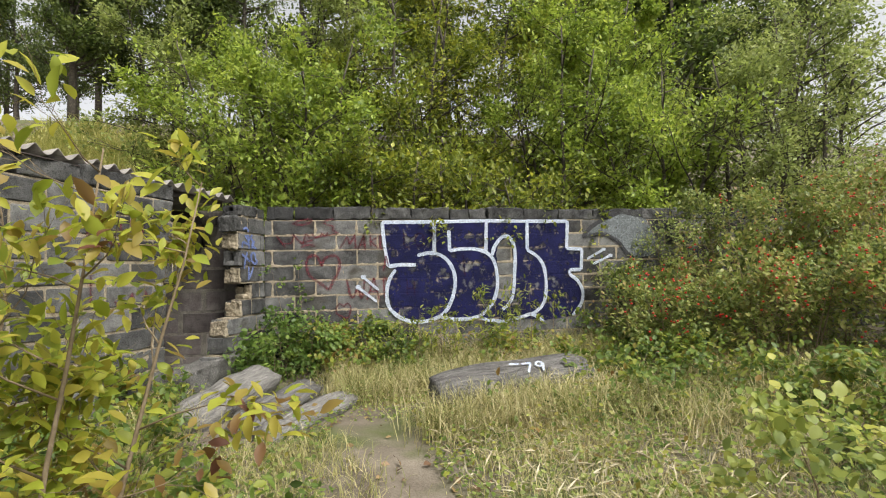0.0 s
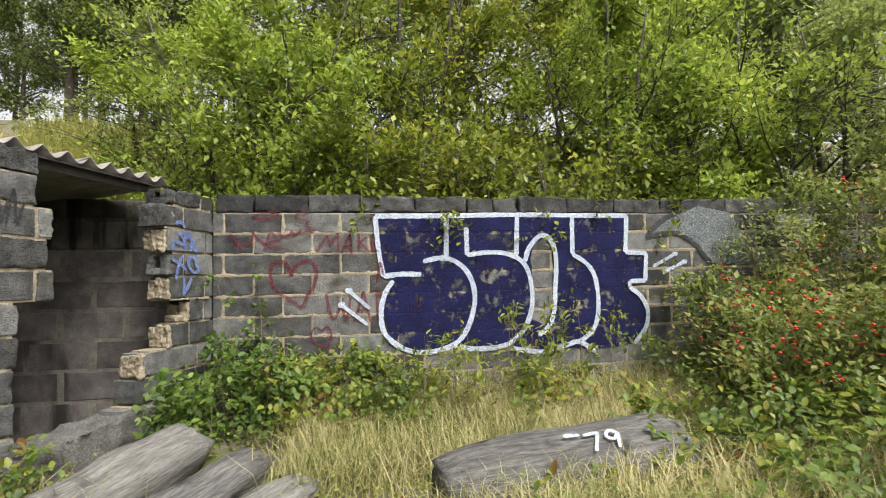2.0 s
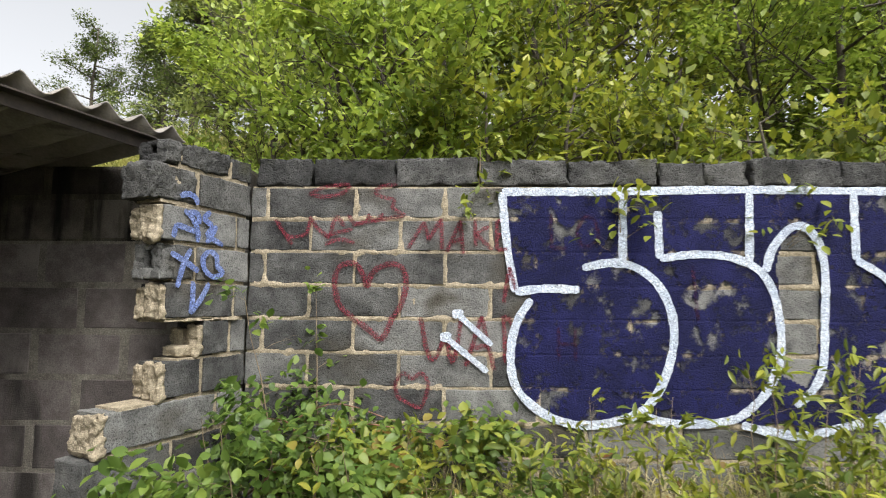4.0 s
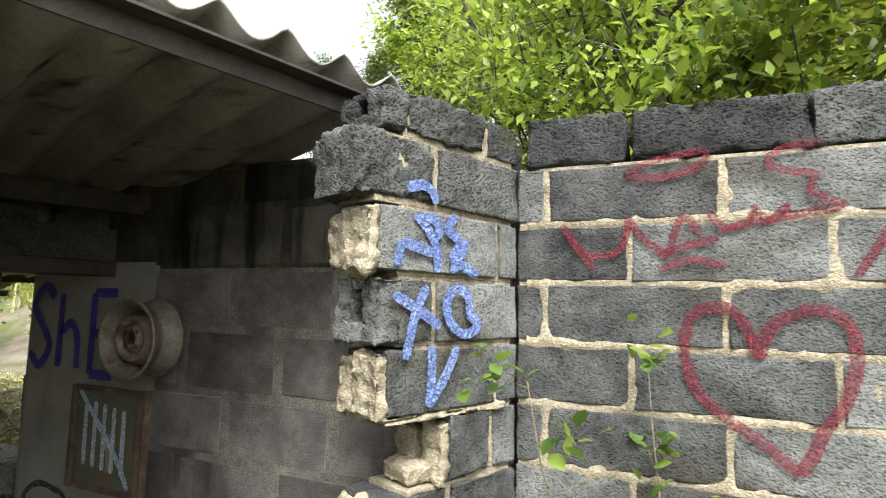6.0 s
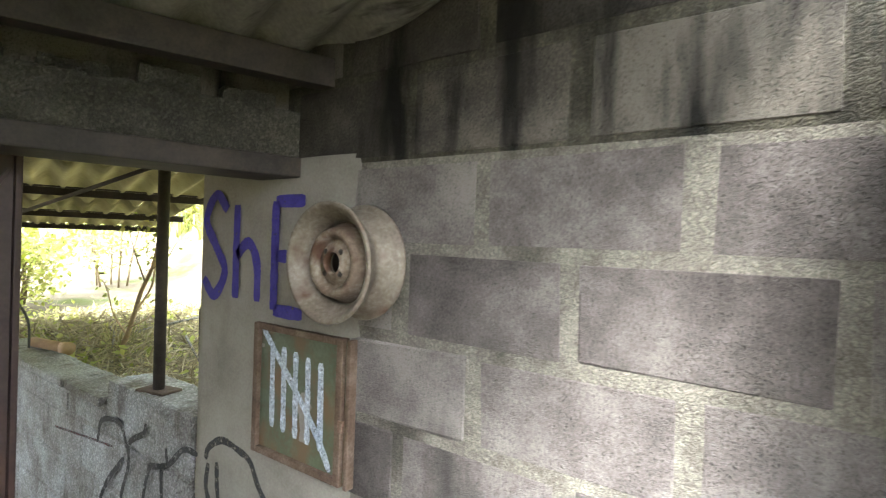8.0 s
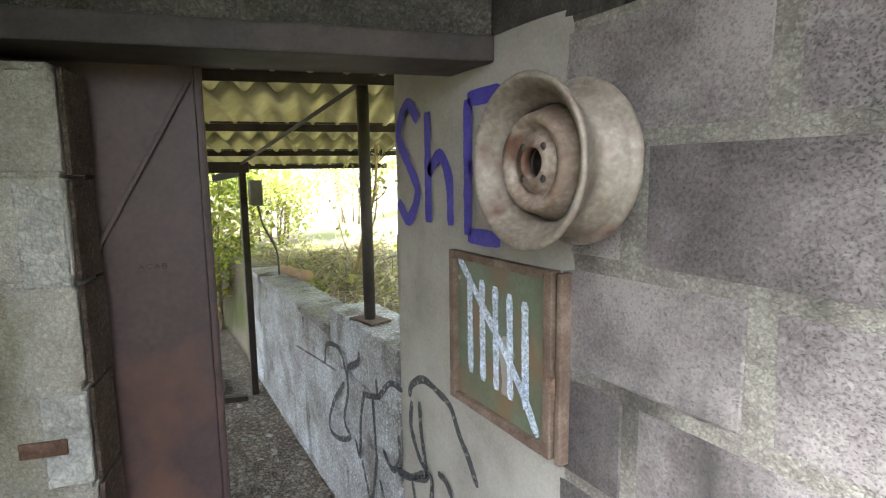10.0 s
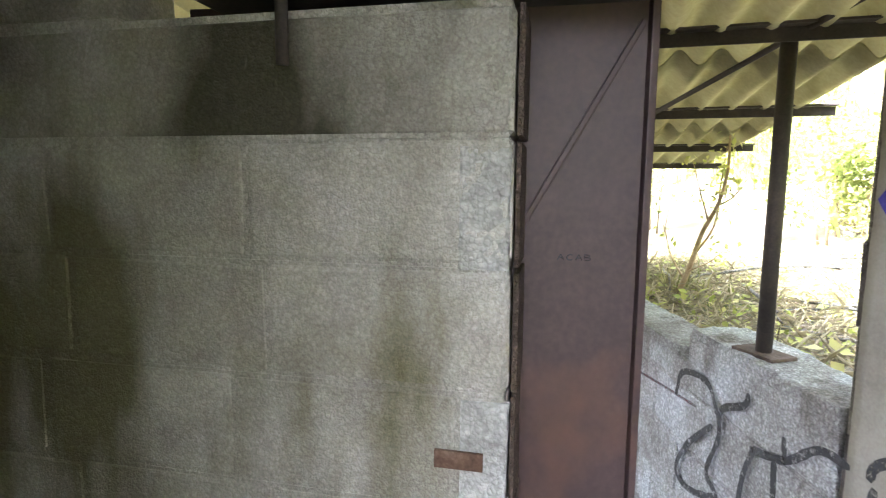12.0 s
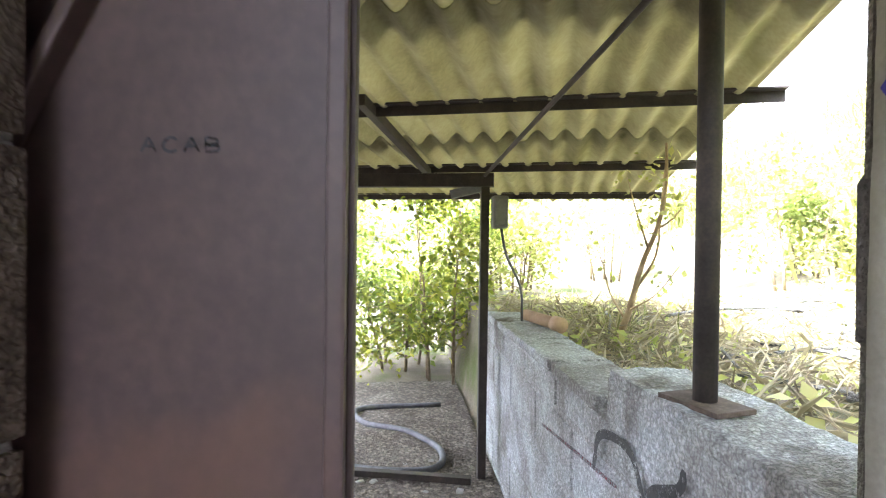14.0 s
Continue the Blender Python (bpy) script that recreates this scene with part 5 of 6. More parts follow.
for i, l in enumerate((
        [(0.129, 1.987), (0.217, 2.134)], [(0.217, 2.134), (0.243, 2.032)], [(0.243, 2.032), (0.31, 2.151)], [(0.31, 2.151), (0.318, 1.98)], [(0.342, 1.965), (0.418, 2.142)], [(0.418, 2.142), (0.434, 1.955)], [(0.367, 2.023), (0.434, 2.04)],
        [(0.499, 2.148), (0.503, 1.997)], [(0.577, 2.114), (0.503, 2.065)], [(0.508, 2.065), (0.595, 1.979)], [(0.621, 2.139), (0.619, 1.978)], [(0.621, 2.139), (0.679, 2.145)], [(0.62, 2.058), (0.673, 2.068)], [(0.619, 1.978), (0.677, 1.983)],
        [(0.655, 1.689), (0.689, 1.884)], [(0.689, 1.884), (0.72, 1.762)])):
    stroke("letter_stroke", l, 0.024, M["red_paint"], red, off=0.0085 + 0.0003 * (i % 9), taper=0.8)
for i, l in enumerate((
        [(0.201, 1.606), (0.243, 1.417), (0.28, 1.382), (0.341, 1.516)], [(0.341, 1.516), (0.365, 1.395), (0.389, 1.384), (0.426, 1.614)], [(0.448, 1.345), (0.535, 1.615)], [(0.535, 1.615), (0.602, 1.33)], [(0.473, 1.441), (0.58, 1.46)], [(0.654, 1.617), (0.666, 1.367)], [(0.654, 1.617), (0.7, 1.581), (0.7, 1.498), (0.663, 1.478)])):
    stroke("letter_stroke", l, 0.027, M["red_paint"], red, off=0.0065 + 0.0003 * i, taper=0.8)
for i, l in enumerate((
        [(-0.096, 1.766), (-0.12, 1.84), (-0.165, 1.899), (-0.243, 1.886), (-0.275, 1.809), (-0.252, 1.682), (-0.173, 1.602), (-0.09, 1.546), (-0.013, 1.48)], [(-0.096, 1.766), (-0.061, 1.855), (0.028, 1.898), (0.1, 1.873), (0.12, 1.785), (0.093, 1.672), (0.044, 1.597), (0.019, 1.535), (-0.013, 1.48)],
        [(0.163, 1.27), (0.113, 1.305), (0.071, 1.256), (0.084, 1.184), (0.158, 1.139), (0.207, 1.117)], [(0.163, 1.27), (0.206, 1.308), (0.246, 1.261), (0.236, 1.189), (0.207, 1.117)])):
    stroke("heart_line", l, 0.034 if i < 2 else 0.024, M["red_paint"], red, off=0.0085 + 0.0004 * i)

sprayed = tagged(new("blue_tag"), "pale blue sprayed tag on the broken wall pier", "graffiti")
for i, l in enumerate((
        [(0.485, 2.192), (0.435, 2.21), (0.395, 2.196), (0.383, 2.165)], [(0.458, 2.127), (0.414, 2.095), (0.377, 2.042), (0.372, 1.978)], [(0.512, 1.987), (0.501, 2.051)], [(0.501, 2.051), (0.448, 2.041), (0.386, 2.028)], [(0.432, 2.125), (0.382, 2.116), (0.368, 2.069)],
        [(0.305, 2.141), (0.35, 2.1)], [(0.35, 2.1), (0.29, 2.066), (0.329, 2.02)], [(0.264, 2.073), (0.29, 2.023), (0.323, 1.981)], [(0.329, 2.02), (0.216, 1.976)],
        [(0.525, 1.915), (0.426, 1.869), (0.363, 1.832)], [(0.414, 1.94), (0.452, 1.863), (0.481, 1.751)], [(0.302, 1.942), (0.34, 1.902), (0.326, 1.844), (0.267, 1.81), (0.211, 1.836), (0.247, 1.863), (0.258, 1.917), (0.302, 1.942)],
        [(0.393, 1.783), (0.391, 1.691), (0.4, 1.626)], [(0.4, 1.626), (0.342, 1.699), (0.296, 1.779)])):
    stroke("spray_line", l, 0.032, M["blue_paint"], sprayed, front_point, OUT_JOINTS, off=0.008 + 0.0006 * i)

words = tagged(new("red_front_writing"), "faded red letters on the shed front", "graffiti")
for l in ([(2.53, 2.12), (2.53, 1.86)], [(2.53, 1.86), (2.42, 1.86)], [(2.36, 2.17), (2.35, 1.98), (2.26, 1.95), (2.22, 2.0), (2.22, 2.15)], [(2.12, 2.15), (2.04, 1.9)], [(2.04, 1.9), (1.97, 2.12)], [(2.5, 1.72), (2.5, 1.5)], [(2.28, 1.5), (2.22, 1.45), (2.17, 1.47), (2.09, 1.56)], [(2.09, 1.56), (2.08, 1.45)], [(1.95, 1.57), (1.93, 1.5), (1.84, 1.53)]):
    stroke("letter_stroke", l, 0.026, M["red_paint"], words, front_point, off=0.0085)
scr = tagged(new("black_tag"), "black scrawled tag near the top of the shed front", "graffiti")
for i in range(5):
    x0 = 2.15 - i * 0.09
    stroke("scrawl", [(x0, 2.06), (x0 - 0.04, 2.26), (x0 - 0.06, 2.08), (x0 - 0.1, 2.2)], 0.02, M["black_paint"], scr, front_point)

she = tagged(new("purple_letters"), "purple-blue sprayed letters on the wall beside the wheel", "graffiti")
letters(she, "S", -3.215, 1.56, 0.17, 0.38, 0.06, M["purple_paint"], 0.047, joints=(), off=0.0165)
letters(she, "h", -2.99, 1.56, 0.15, 0.34, 0.06, M["purple_paint"], 0.047, joints=(), off=0.0165)
letters(she, "E", -2.76, 1.54, 0.17, 0.37, 0.06, M["purple_paint"], 0.047, joints=(), off=0.0165)
tally = []
for i in range(5):
    xx = PX0 + 0.09 + i * 0.062
    tally.append([(xx, PZ1 - 0.06 - 0.008 * i), (xx + 0.006, PZ0 + 0.1 - 0.005 * i)])
tally.append([(PX0 + 0.035, PZ1 - 0.02), (PX0 + 0.3, PZ0 + 0.16), (PX1 - 0.09, PZ0 + 0.03)])
for i, l in enumerate(tally):
    stroke("tally_stroke", l, 0.03, M["white_paint"], panel_sheet, off=0.0155 + 0.0006 * (i == 5), joints=())


def leaf_point(x, z, off):
    return tuple(on_leaf(0.18 - x, z, 0.0065 + off))


letters(leaf, "ACAB", 0.0, 1.477, 0.013, 0.012, 0.0055, M["black_paint"], 0.0028, leaf_point, joints=(), off=0.001)
loops = tagged(new("black_loops"), "black looping graffiti lines on the low wall", "graffiti")
LOW_JOINTS = [0.78, 0.53, 0.28, 0.03]
for i, l in enumerate(([(-4.17, 0.73), (-4.12, 0.85), (-3.93, 0.88), (-3.85, 0.8), (-3.82, 0.71), (-3.89, 0.53), (-3.81, 0.48), (-4.01, 0.39), (-4.13, 0.41), (-4.05, 0.56), (-3.87, 0.73)], [(-3.66, 0.94), (-3.68, 0.89), (-3.81, 0.82), (-3.82, 0.73)], [(-3.74, 0.5), (-3.69, 0.44), (-3.66, 0.64), (-3.61, 0.77)],)):
    stroke("spray_line", l, 0.03, M["black_paint"], loops, joints=LOW_JOINTS, off=0.0110 + 0.0005 * i)
for i, l in enumerate(([(-3.63, 0.76), (-3.46, 0.81), (-3.33, 0.91), (-3.22, 0.92)], [(-3.46, 0.81), (-3.47, 0.88)], [(-3.16, 0.92), (-3.14, 0.97), (-3.05, 1.02), (-2.94, 1.01), (-2.87, 0.99), (-2.82, 0.92), (-2.77, 0.87), (-2.72, 0.8)],)):
    stroke("spray_line", l, 0.03, M["black_paint"], loops, joints=LOW_JOINTS, off=0.0126 + 0.0005 * i)
for i, l in enumerate(([(-3.14, 0.91), (-3.15, 0.81), (-3.09, 0.72), (-3.03, 0.68), (-3.13, 0.62), (-3.28, 0.58)], [(-3.08, 0.93), (-3.07, 0.82), (-3.03, 0.68)], [(-3.41, 0.6), (-3.32, 0.56), (-3.25, 0.64), (-3.26, 0.73)],)):
    stroke("spray_line", l, 0.03, M["black_paint"], loops, joints=LOW_JOINTS, off=0.0142 + 0.0005 * i)
for i, l in enumerate(([(-3.28, 0.58), (-3.18, 0.6), (-3.01, 0.69), (-3.0, 0.59)], [(-3.65, 0.44), (-3.6, 0.35), (-3.55, 0.3), (-3.49, 0.48), (-3.48, 0.56)], [(-3.45, 0.45), (-3.39, 0.37), (-3.28, 0.4)],)):
    stroke("spray_line", l, 0.03, M["black_paint"], loops, joints=LOW_JOINTS, off=0.0158 + 0.0005 * i)
for i, l in enumerate(([(-2.95, 0.73), (-2.9, 0.73), (-2.86, 0.69)], [(-3.5, 0.79), (-3.48, 0.56)], [(-3.14, 0.61), (-3.11, 0.51)],)):
    stroke("spray_line", l, 0.03, M["black_paint"], loops, joints=LOW_JOINTS, off=0.0174 + 0.0005 * i)
redline = tagged(new("red_line"), "thin red painted line on the low wall", "graffiti")
stroke("spray_line", [(-4.75, 0.67), (-4.3, 0.72), (-4.0, 0.75)], 0.014, M["red_paint"], redline, joints=LOW_JOINTS, off=0.009)


# ---- ground: one sheet to the horizon ----
def smooth(a, b, x):
    t = max(0.0, min(1.0, (x - a) / (b - a)))
    return t * t * (3 - 2 * t)


def ground_z(x, y):
    n = 0.05 * noise.noise(Vector((x * 0.7, y * 0.7, 3))) + 0.02 * noise.noise(Vector((x * 2.6, y * 2.6, 7)))
    if y > WALL_Y + 0.1:
        z = 0.8 + n + 0.52 * max(0.0, y - 10.0) * smooth(9.5, 13.0, y)
        return z - 0.45 * max(0.0, y - 24)
    if x < front_x(y) - 0.1 and y > 1.5:
        inside_z = 0.1 if x > part_x(y) else 0.0
        return inside_z + 0.25 * n + 0.012 * noise.noise(Vector((x * 9, y * 9, 1)))
    z = 0.44 + 0.06 * smooth(1.0, 5.0, y) + n
    z += 0.12 * smooth(2.2, 4.5, x) + 0.1 * smooth(5.6, 6.6, y)
    z -= 0.04 * math.exp(-((x - 0.45) / 0.35) ** 2) * smooth(5.2, 3.8, y)
    return z


def axis(dense0, dense1, step, far):
    a = list(np.arange(dense0, dense1, step))
    w, lo, hi = step, dense0, dense1
    left, right = [], []
    while lo > -far:
        w *= 1.35
        lo -= w
        hi += w
        left.append(lo)
        right.append(hi)
    return left[::-1] + a + [dense1] + right


xs, ys = axis(-9.0, 8.0, 0.1, 400), axis(-2.0, 10.0, 0.1, 400)
vs = [(x, y, ground_z(x, y)) for x in xs for y in ys]
w = len(ys)
fs = [(i * w + j, (i + 1) * w + j, (i + 1) * w + j + 1, i * w + j + 1) for i in range(len(xs) - 1) for j in range(w - 1)]
tagged(new("ground", mesh_from("ground", vs, fs, M["earth"], True)), "bare brown earth path and overgrown ground", "ground", kind="structure")


# ---- plants ----
def leaf_mesh(name, centres, dirs, sizes, mat, seed=0, ratio=0.55, fine=False):
    """Many leaves in one mesh: folded blades with a pointed tip, each an island."""
    r = np.random.RandomState(seed)
    n = len(centres)
    c = np.asarray(centres, float)
    d = np.asarray(dirs, float) + r.normal(0, 0.55, (n, 3))
    d /= np.linalg.norm(d, axis=1)[:, None] + 1e-9
    up = np.tile((0, -0.25, 1.0), (n, 1)) + r.normal(0, 0.35, (n, 3))
    side = np.cross(d, up)
    side /= np.linalg.norm(side, axis=1)[:, None] + 1e-9
    nor = np.cross(side, d)
    s = np.asarray(sizes, float)[:, None]
    if fine:
        prof = [(0.0, 0.0, 0.0), (0.22, 0.36, 0.05), (0.5, 0.5, 0.06), (0.8, 0.3, 0.0), (1.0, 0.0, -0.1)]
        rib = [(0.22, -0.03), (0.5, -0.02), (0.8, -0.05)]
        vl = [c]
        for t, wd, h in prof[1:4]:
            vl.append(c + d * s * t + side * s * ratio * wd + nor * s * h)
        for t, wd, h in prof[1:4]:
            vl.append(c + d * s * t - side * s * ratio * wd + nor * s * h)
        for t, h in rib:
            vl.append(c + d * s * t + nor * s * h)
        vl.append(c + d * s + nor * s * -0.12)
        tri = [(0, 7, 1), (1, 7, 8, 2), (2, 8, 9, 3), (3, 9, 10), (0, 4, 7), (4, 5, 8, 7), (5, 6, 9, 8), (6, 10, 9)]
    else:
        vl = [c, c + d * s * 0.42 + side * s * ratio * 0.5 + nor * s * 0.08, c + d * s, c + d * s * 0.42 - side * s * ratio * 0.5 + nor * s * 0.08]
        tri = [(0, 2, 1), (0, 3, 2)]
    k = len(vl)
    verts = np.stack(vl, axis=1).reshape(-1, 3)
    loops, starts, totals = [], [], []
    base = (np.arange(n) * k)[:, None]
    allf = np.concatenate([np.array(t) for t in tri])
    idx = (base + allf[None, :]).reshape(-1)
    per = np.array([len(t) for t in tri])
    totals = np.tile(per, n)
    starts = np.concatenate(([0], np.cumsum(totals)[:-1]))
    me = bpy.data.meshes.new(name)
    me.vertices.add(len(verts))
    me.vertices.foreach_set("co", verts.astype(np.float32).reshape(-1))
    me.loops.add(len(idx))
    me.loops.foreach_set("vertex_index", idx.astype(np.int32))
    me.polygons.add(len(totals))
    me.polygons.foreach_set("loop_start", starts.astype(np.int32))
    me.polygons.foreach_set("loop_total", totals.astype(np.int32))
    me.update(calc_edges=True)
    me.materials.append(mat)
    return me


def plant(name, label, category, base, height, spread, leaf_mat, n_leaf, leaf, stems=4, stem_r=0.03, limbs=9, twigs=6, lean=(0, 0), clear=0.15, bark="bark", seed=0, fine=False, ratio=0.55, group="", droop=0.0, cluster=0.16, limb_up=0.5, clump=1.6):
    """Stems with limbs and twigs, and leaves gathered round the twigs."""
    r = random.Random(seed)
    bx, by, bz = base
    root = thing(name, label, category, base, group)
    tv, tf = [], []
    twig_pts, twig_dir = [], []

    def add(points, radii, sides):
        v, f = tube_arrays(points, radii, sides)
        o = len(tv)
        tv.extend(v)
        tf.extend([tuple(i + o for i in q) for q in f])
    for s in range(stems):
        a = 2 * math.pi * (s + r.random() * 0.6) / stems
        out = spread * 0.45 * (0 if stems == 1 else r.uniform(0.3, 1.0))
        h = height * r.uniform(0.75, 1.0)
        sx, sy = bx + math.cos(a) * 0.1 * stems ** 0.5, by + math.sin(a) * 0.1 * stems ** 0.5
        pts = []
        for i in range(7):
            t = i / 6
            pts.append(Vector((sx + math.cos(a) * out * t ** 1.3 + lean[0] * t + r.uniform(-1, 1) * 0.04 * height * t * 0.5, sy + math.sin(a) * out * t ** 1.3 + lean[1] * t + r.uniform(-1, 1) * 0.04 * height * t * 0.5, bz - 0.05 + h * t)))
        add(pts, [stem_r * (1 - 0.82 * i / 6) for i in range(7)], 7)
        for k in range(limbs):
            t = clear + (1 - clear) * (k + r.random()) / limbs
            i = min(5, int(t * 6))
            p = pts[i].lerp(pts[i + 1], t * 6 - i)
            az = r.uniform(0, 2 * math.pi)
            ln = spread * (0.35 + 0.55 * math.sin(math.pi * min(1, 0.2 + t * 0.8))) * r.uniform(0.5, 1.0)
            dv = Vector((math.cos(az), math.sin(az), limb_up * r.uniform(0.4, 1.3))).normalized()
            lp = [p]
            for q in range(4):
                dv = (dv + Vector((r.uniform(-0.3, 0.3), r.uniform(-0.3, 0.3), r.uniform(-0.2, 0.25) - droop))).normalized()
                lp.append(lp[-1] + dv * ln / 4)
            rr = stem_r * 0.42 * (1 - t * 0.5)
            add(lp, [rr * (1 - 0.2 * q) for q in range(5)], 5)
            for w in range(twigs):
                tt = 0.25 + 0.75 * (w + r.random()) / twigs
                q = min(3, int(tt * 4))
                tp = lp[q].lerp(lp[q + 1], tt * 4 - q)
                td = (dv + Vector((r.uniform(-1, 1), r.uniform(-1, 1), r.uniform(-0.6, 0.8) - droop))).normalized()
                tl = ln * r.uniform(0.2, 0.45) + 0.06
                e = tp + td * tl
                add([tp, tp.lerp(e, 0.5) + Vector((0, 0, 0.02)), e], [rr * 0.3, rr * 0.22, rr * 0.1], 3)
                for u in (0.2, 0.45, 0.7, 0.95):
                    twig_pts.append(tp.lerp(e, u))
                    twig_dir.append(td)
    trunk = new("trunk", mesh_from("trunk", tv, tf, M[bark], True))
    attach(trunk, root)
    rs = np.random.RandomState(seed + 11)
    # leaves gather in clumps, with hollows between
    heavy = np.array([max(0.04, min(1.0, 0.5 + clump * noise.noise(Vector(p) * (2.4 / max(0.5, spread)) + Vector((seed, 0, seed * 0.37))))) for p in twig_pts])
    pick = rs.choice(len(twig_pts), n_leaf, p=heavy / heavy.sum())
    tp = np.array([tuple(p) for p in twig_pts])[pick]
    td = np.array([tuple(p) for p in twig_dir])[pick]
    tp = tp + rs.normal(0, cluster * 0.5, (n_leaf, 3))
    td = td + rs.normal(0, 0.6, (n_leaf, 3)) + np.array((0, 0, -0.15 - droop))
    me = leaf_mesh("crown", tp, td, leaf * rs.uniform(0.6, 1.25, n_leaf), leaf_mat, seed, ratio, fine)
    attach(new("crown", me), root)
    return root, tp


def gz(x, y):
    return (x, y, ground_z(x, y))


# shrubs and small trees behind the long wall
behind = [
    # x, y, height, spread, leaves, mat, leaf size, stems
    (0.9, 8.2, 3.0, 1.4, 5200, "leaf_yellow", 0.075, 5),
    (-0.1, 9.6, 5.2, 2.3, 11000, "leaf_green", 0.075, 5),
    (2.0, 8.4, 3.0, 1.3, 3800, "leaf_yellow", 0.075, 4),
    (3.1, 8.1, 2.6, 1.3, 3400, "leaf_yellow", 0.075, 4),
    (1.6, 10.4, 6.8, 2.5, 13000, "leaf_yellow", 0.075, 5),
    (4.2, 9.2, 5.6, 2.4, 12000, "leaf_green", 0.07, 5),
    (5.6, 8.2, 4.6, 2.2, 10000, "leaf_green", 0.07, 5),
    (7.2, 8.0, 4.8, 2.3, 9000, "leaf_grey", 0.06, 5),
    (-1.7, 11.5, 6.0, 2.3, 10000, "leaf_green", 0.075, 4),
    (3.4, 12.2, 8.0, 3.0, 13000, "leaf_yellow", 0.08, 4),
    (6.5, 11.5, 8.0, 3.0, 13000, "leaf_green", 0.08, 4),
    (0.2, 13.2, 8.5, 3.0, 12000, "leaf_grey", 0.08, 4),
    (9.5, 9.0, 6.5, 2.8, 10000, "leaf_grey", 0.07, 5),
    (-3.4, 13.5, 5.5, 2.2, 7000, "leaf_grey", 0.08, 4),
]
for i, (x, y, h, sp, nl, mt, lf, st) in enumerate(behind):
    lab = {"leaf_yellow": "yellow-green leafy shrub growing behind the block wall", "leaf_green": "green leafy young tree behind the block wall", "leaf_grey": "grey-green small-leaved tree behind the block wall"}[mt]
    plant("tree" if h > 4 else "shrub", lab, "tree" if h > 4 else "shrub", gz(x, y), h, sp, M[mt], int(nl * (1.8 if h > 4 else 1.2)), lf * 1.35, st, 0.03 + h * 0.006, 15, 7, seed=40 + i, group="trees behind the wall", lean=(0, -0.1 if y < 8.3 else 0), cluster=0.2)
# a dark wood on the slope
far = [(-10.6, 25, 8.5), (-8.6, 27, 9), (-6.2, 24, 8), (-3.5, 25, 9), (0, 22, 9), (4, 20, 9), (8, 18, 9), (12, 15, 9), (15, 20, 9), (-5.5, 28, 10), (11, 22, 10), (-18, 36, 12), (-14.5, 34, 11), (-20.5, 40, 13), (-16, 39, 13), (9.5, 13, 8.5), (12.5, 12, 9), (7.5, 15.5, 9.5), (10.5, 17, 10), (-11.5, 30, 12), (-24, 38, 13)]
for i, (x, y, h) in enumerate(far):
    plant("tree", "tall dark woodland tree on the slope", "tree", gz(x, y), h, 3.0, M["leaf_dark"], 9000, 0.19, 1, 0.2, 26, 6, clear=0.3, seed=90 + i, group="woodland trees", cluster=0.5, clump=0.8)
# rose bushes with red hips beside the wall
for i, (x, y, h, sp, nl) in enumerate([(5.2, 5.9, 1.9, 0.95, 7000), (6.0, 5.5, 2.1, 1.1, 7500), (6.9, 5.0, 2.2, 1.2, 7000), (3.95, 6.1, 1.15, 0.6, 3600), (3.75, 5.3, 0.9, 0.7, 3600), (4.6, 4.7, 1.15, 0.9, 4500), (5.6, 4.0, 1.3, 1.0, 5000), (7.8, 5.8, 2.5, 1.3, 6000), (6.8, 3.4, 1.6, 1.1, 5000)]):
    root, tp = plant("rose_bush", "tangled wild rose bush dotted with red hips", "shrub", gz(x, y), h, sp, M["leaf_rose"], int(nl * 1.25), 0.062, 7, 0.011, 10, 6, bark="twig", seed=200 + i, group="wild roses", cluster=0.14)
    r = random.Random(300 + i)
    tp = tp[np.argsort(tp[:, 1] * 1.0 - tp[:, 2] * 0.4)][: len(tp) * 2 // 5]
    hv, hf = [], []
    for k in range(130):
        p = Vector(tp[r.randrange(len(tp))]) + Vector((r.uniform(-0.06, 0.06), r.uniform(-0.12, 0.02), r.uniform(-0.02, 0.08)))
        v, f = tube_arrays([p, p + Vector((0, 0, -0.006)), p + Vector((0.002, 0, -0.014)), p + Vector((0.002, 0, -0.02))], [0.005, 0.0135, 0.012, 0.005], 6)
        o = len(hv)
        hv.extend(v)
        hf.extend([tuple(a + o for a in q) for q in f])
    attach(tagged(new("hip_cluster", mesh_from("hip_cluster", hv, hf, M["hip"], True)), "bright red rose hips", kind="stuff"), root)

plant("shrub", "pale green climbing rose hanging over the painted crescent", "shrub", gz(4.75, 6.3), 1.95, 0.6, M["leaf_grey"], 2600, 0.05, 5, 0.012, 10, 6, bark="twig", seed=290, cluster=0.12, lean=(-0.2, 0))
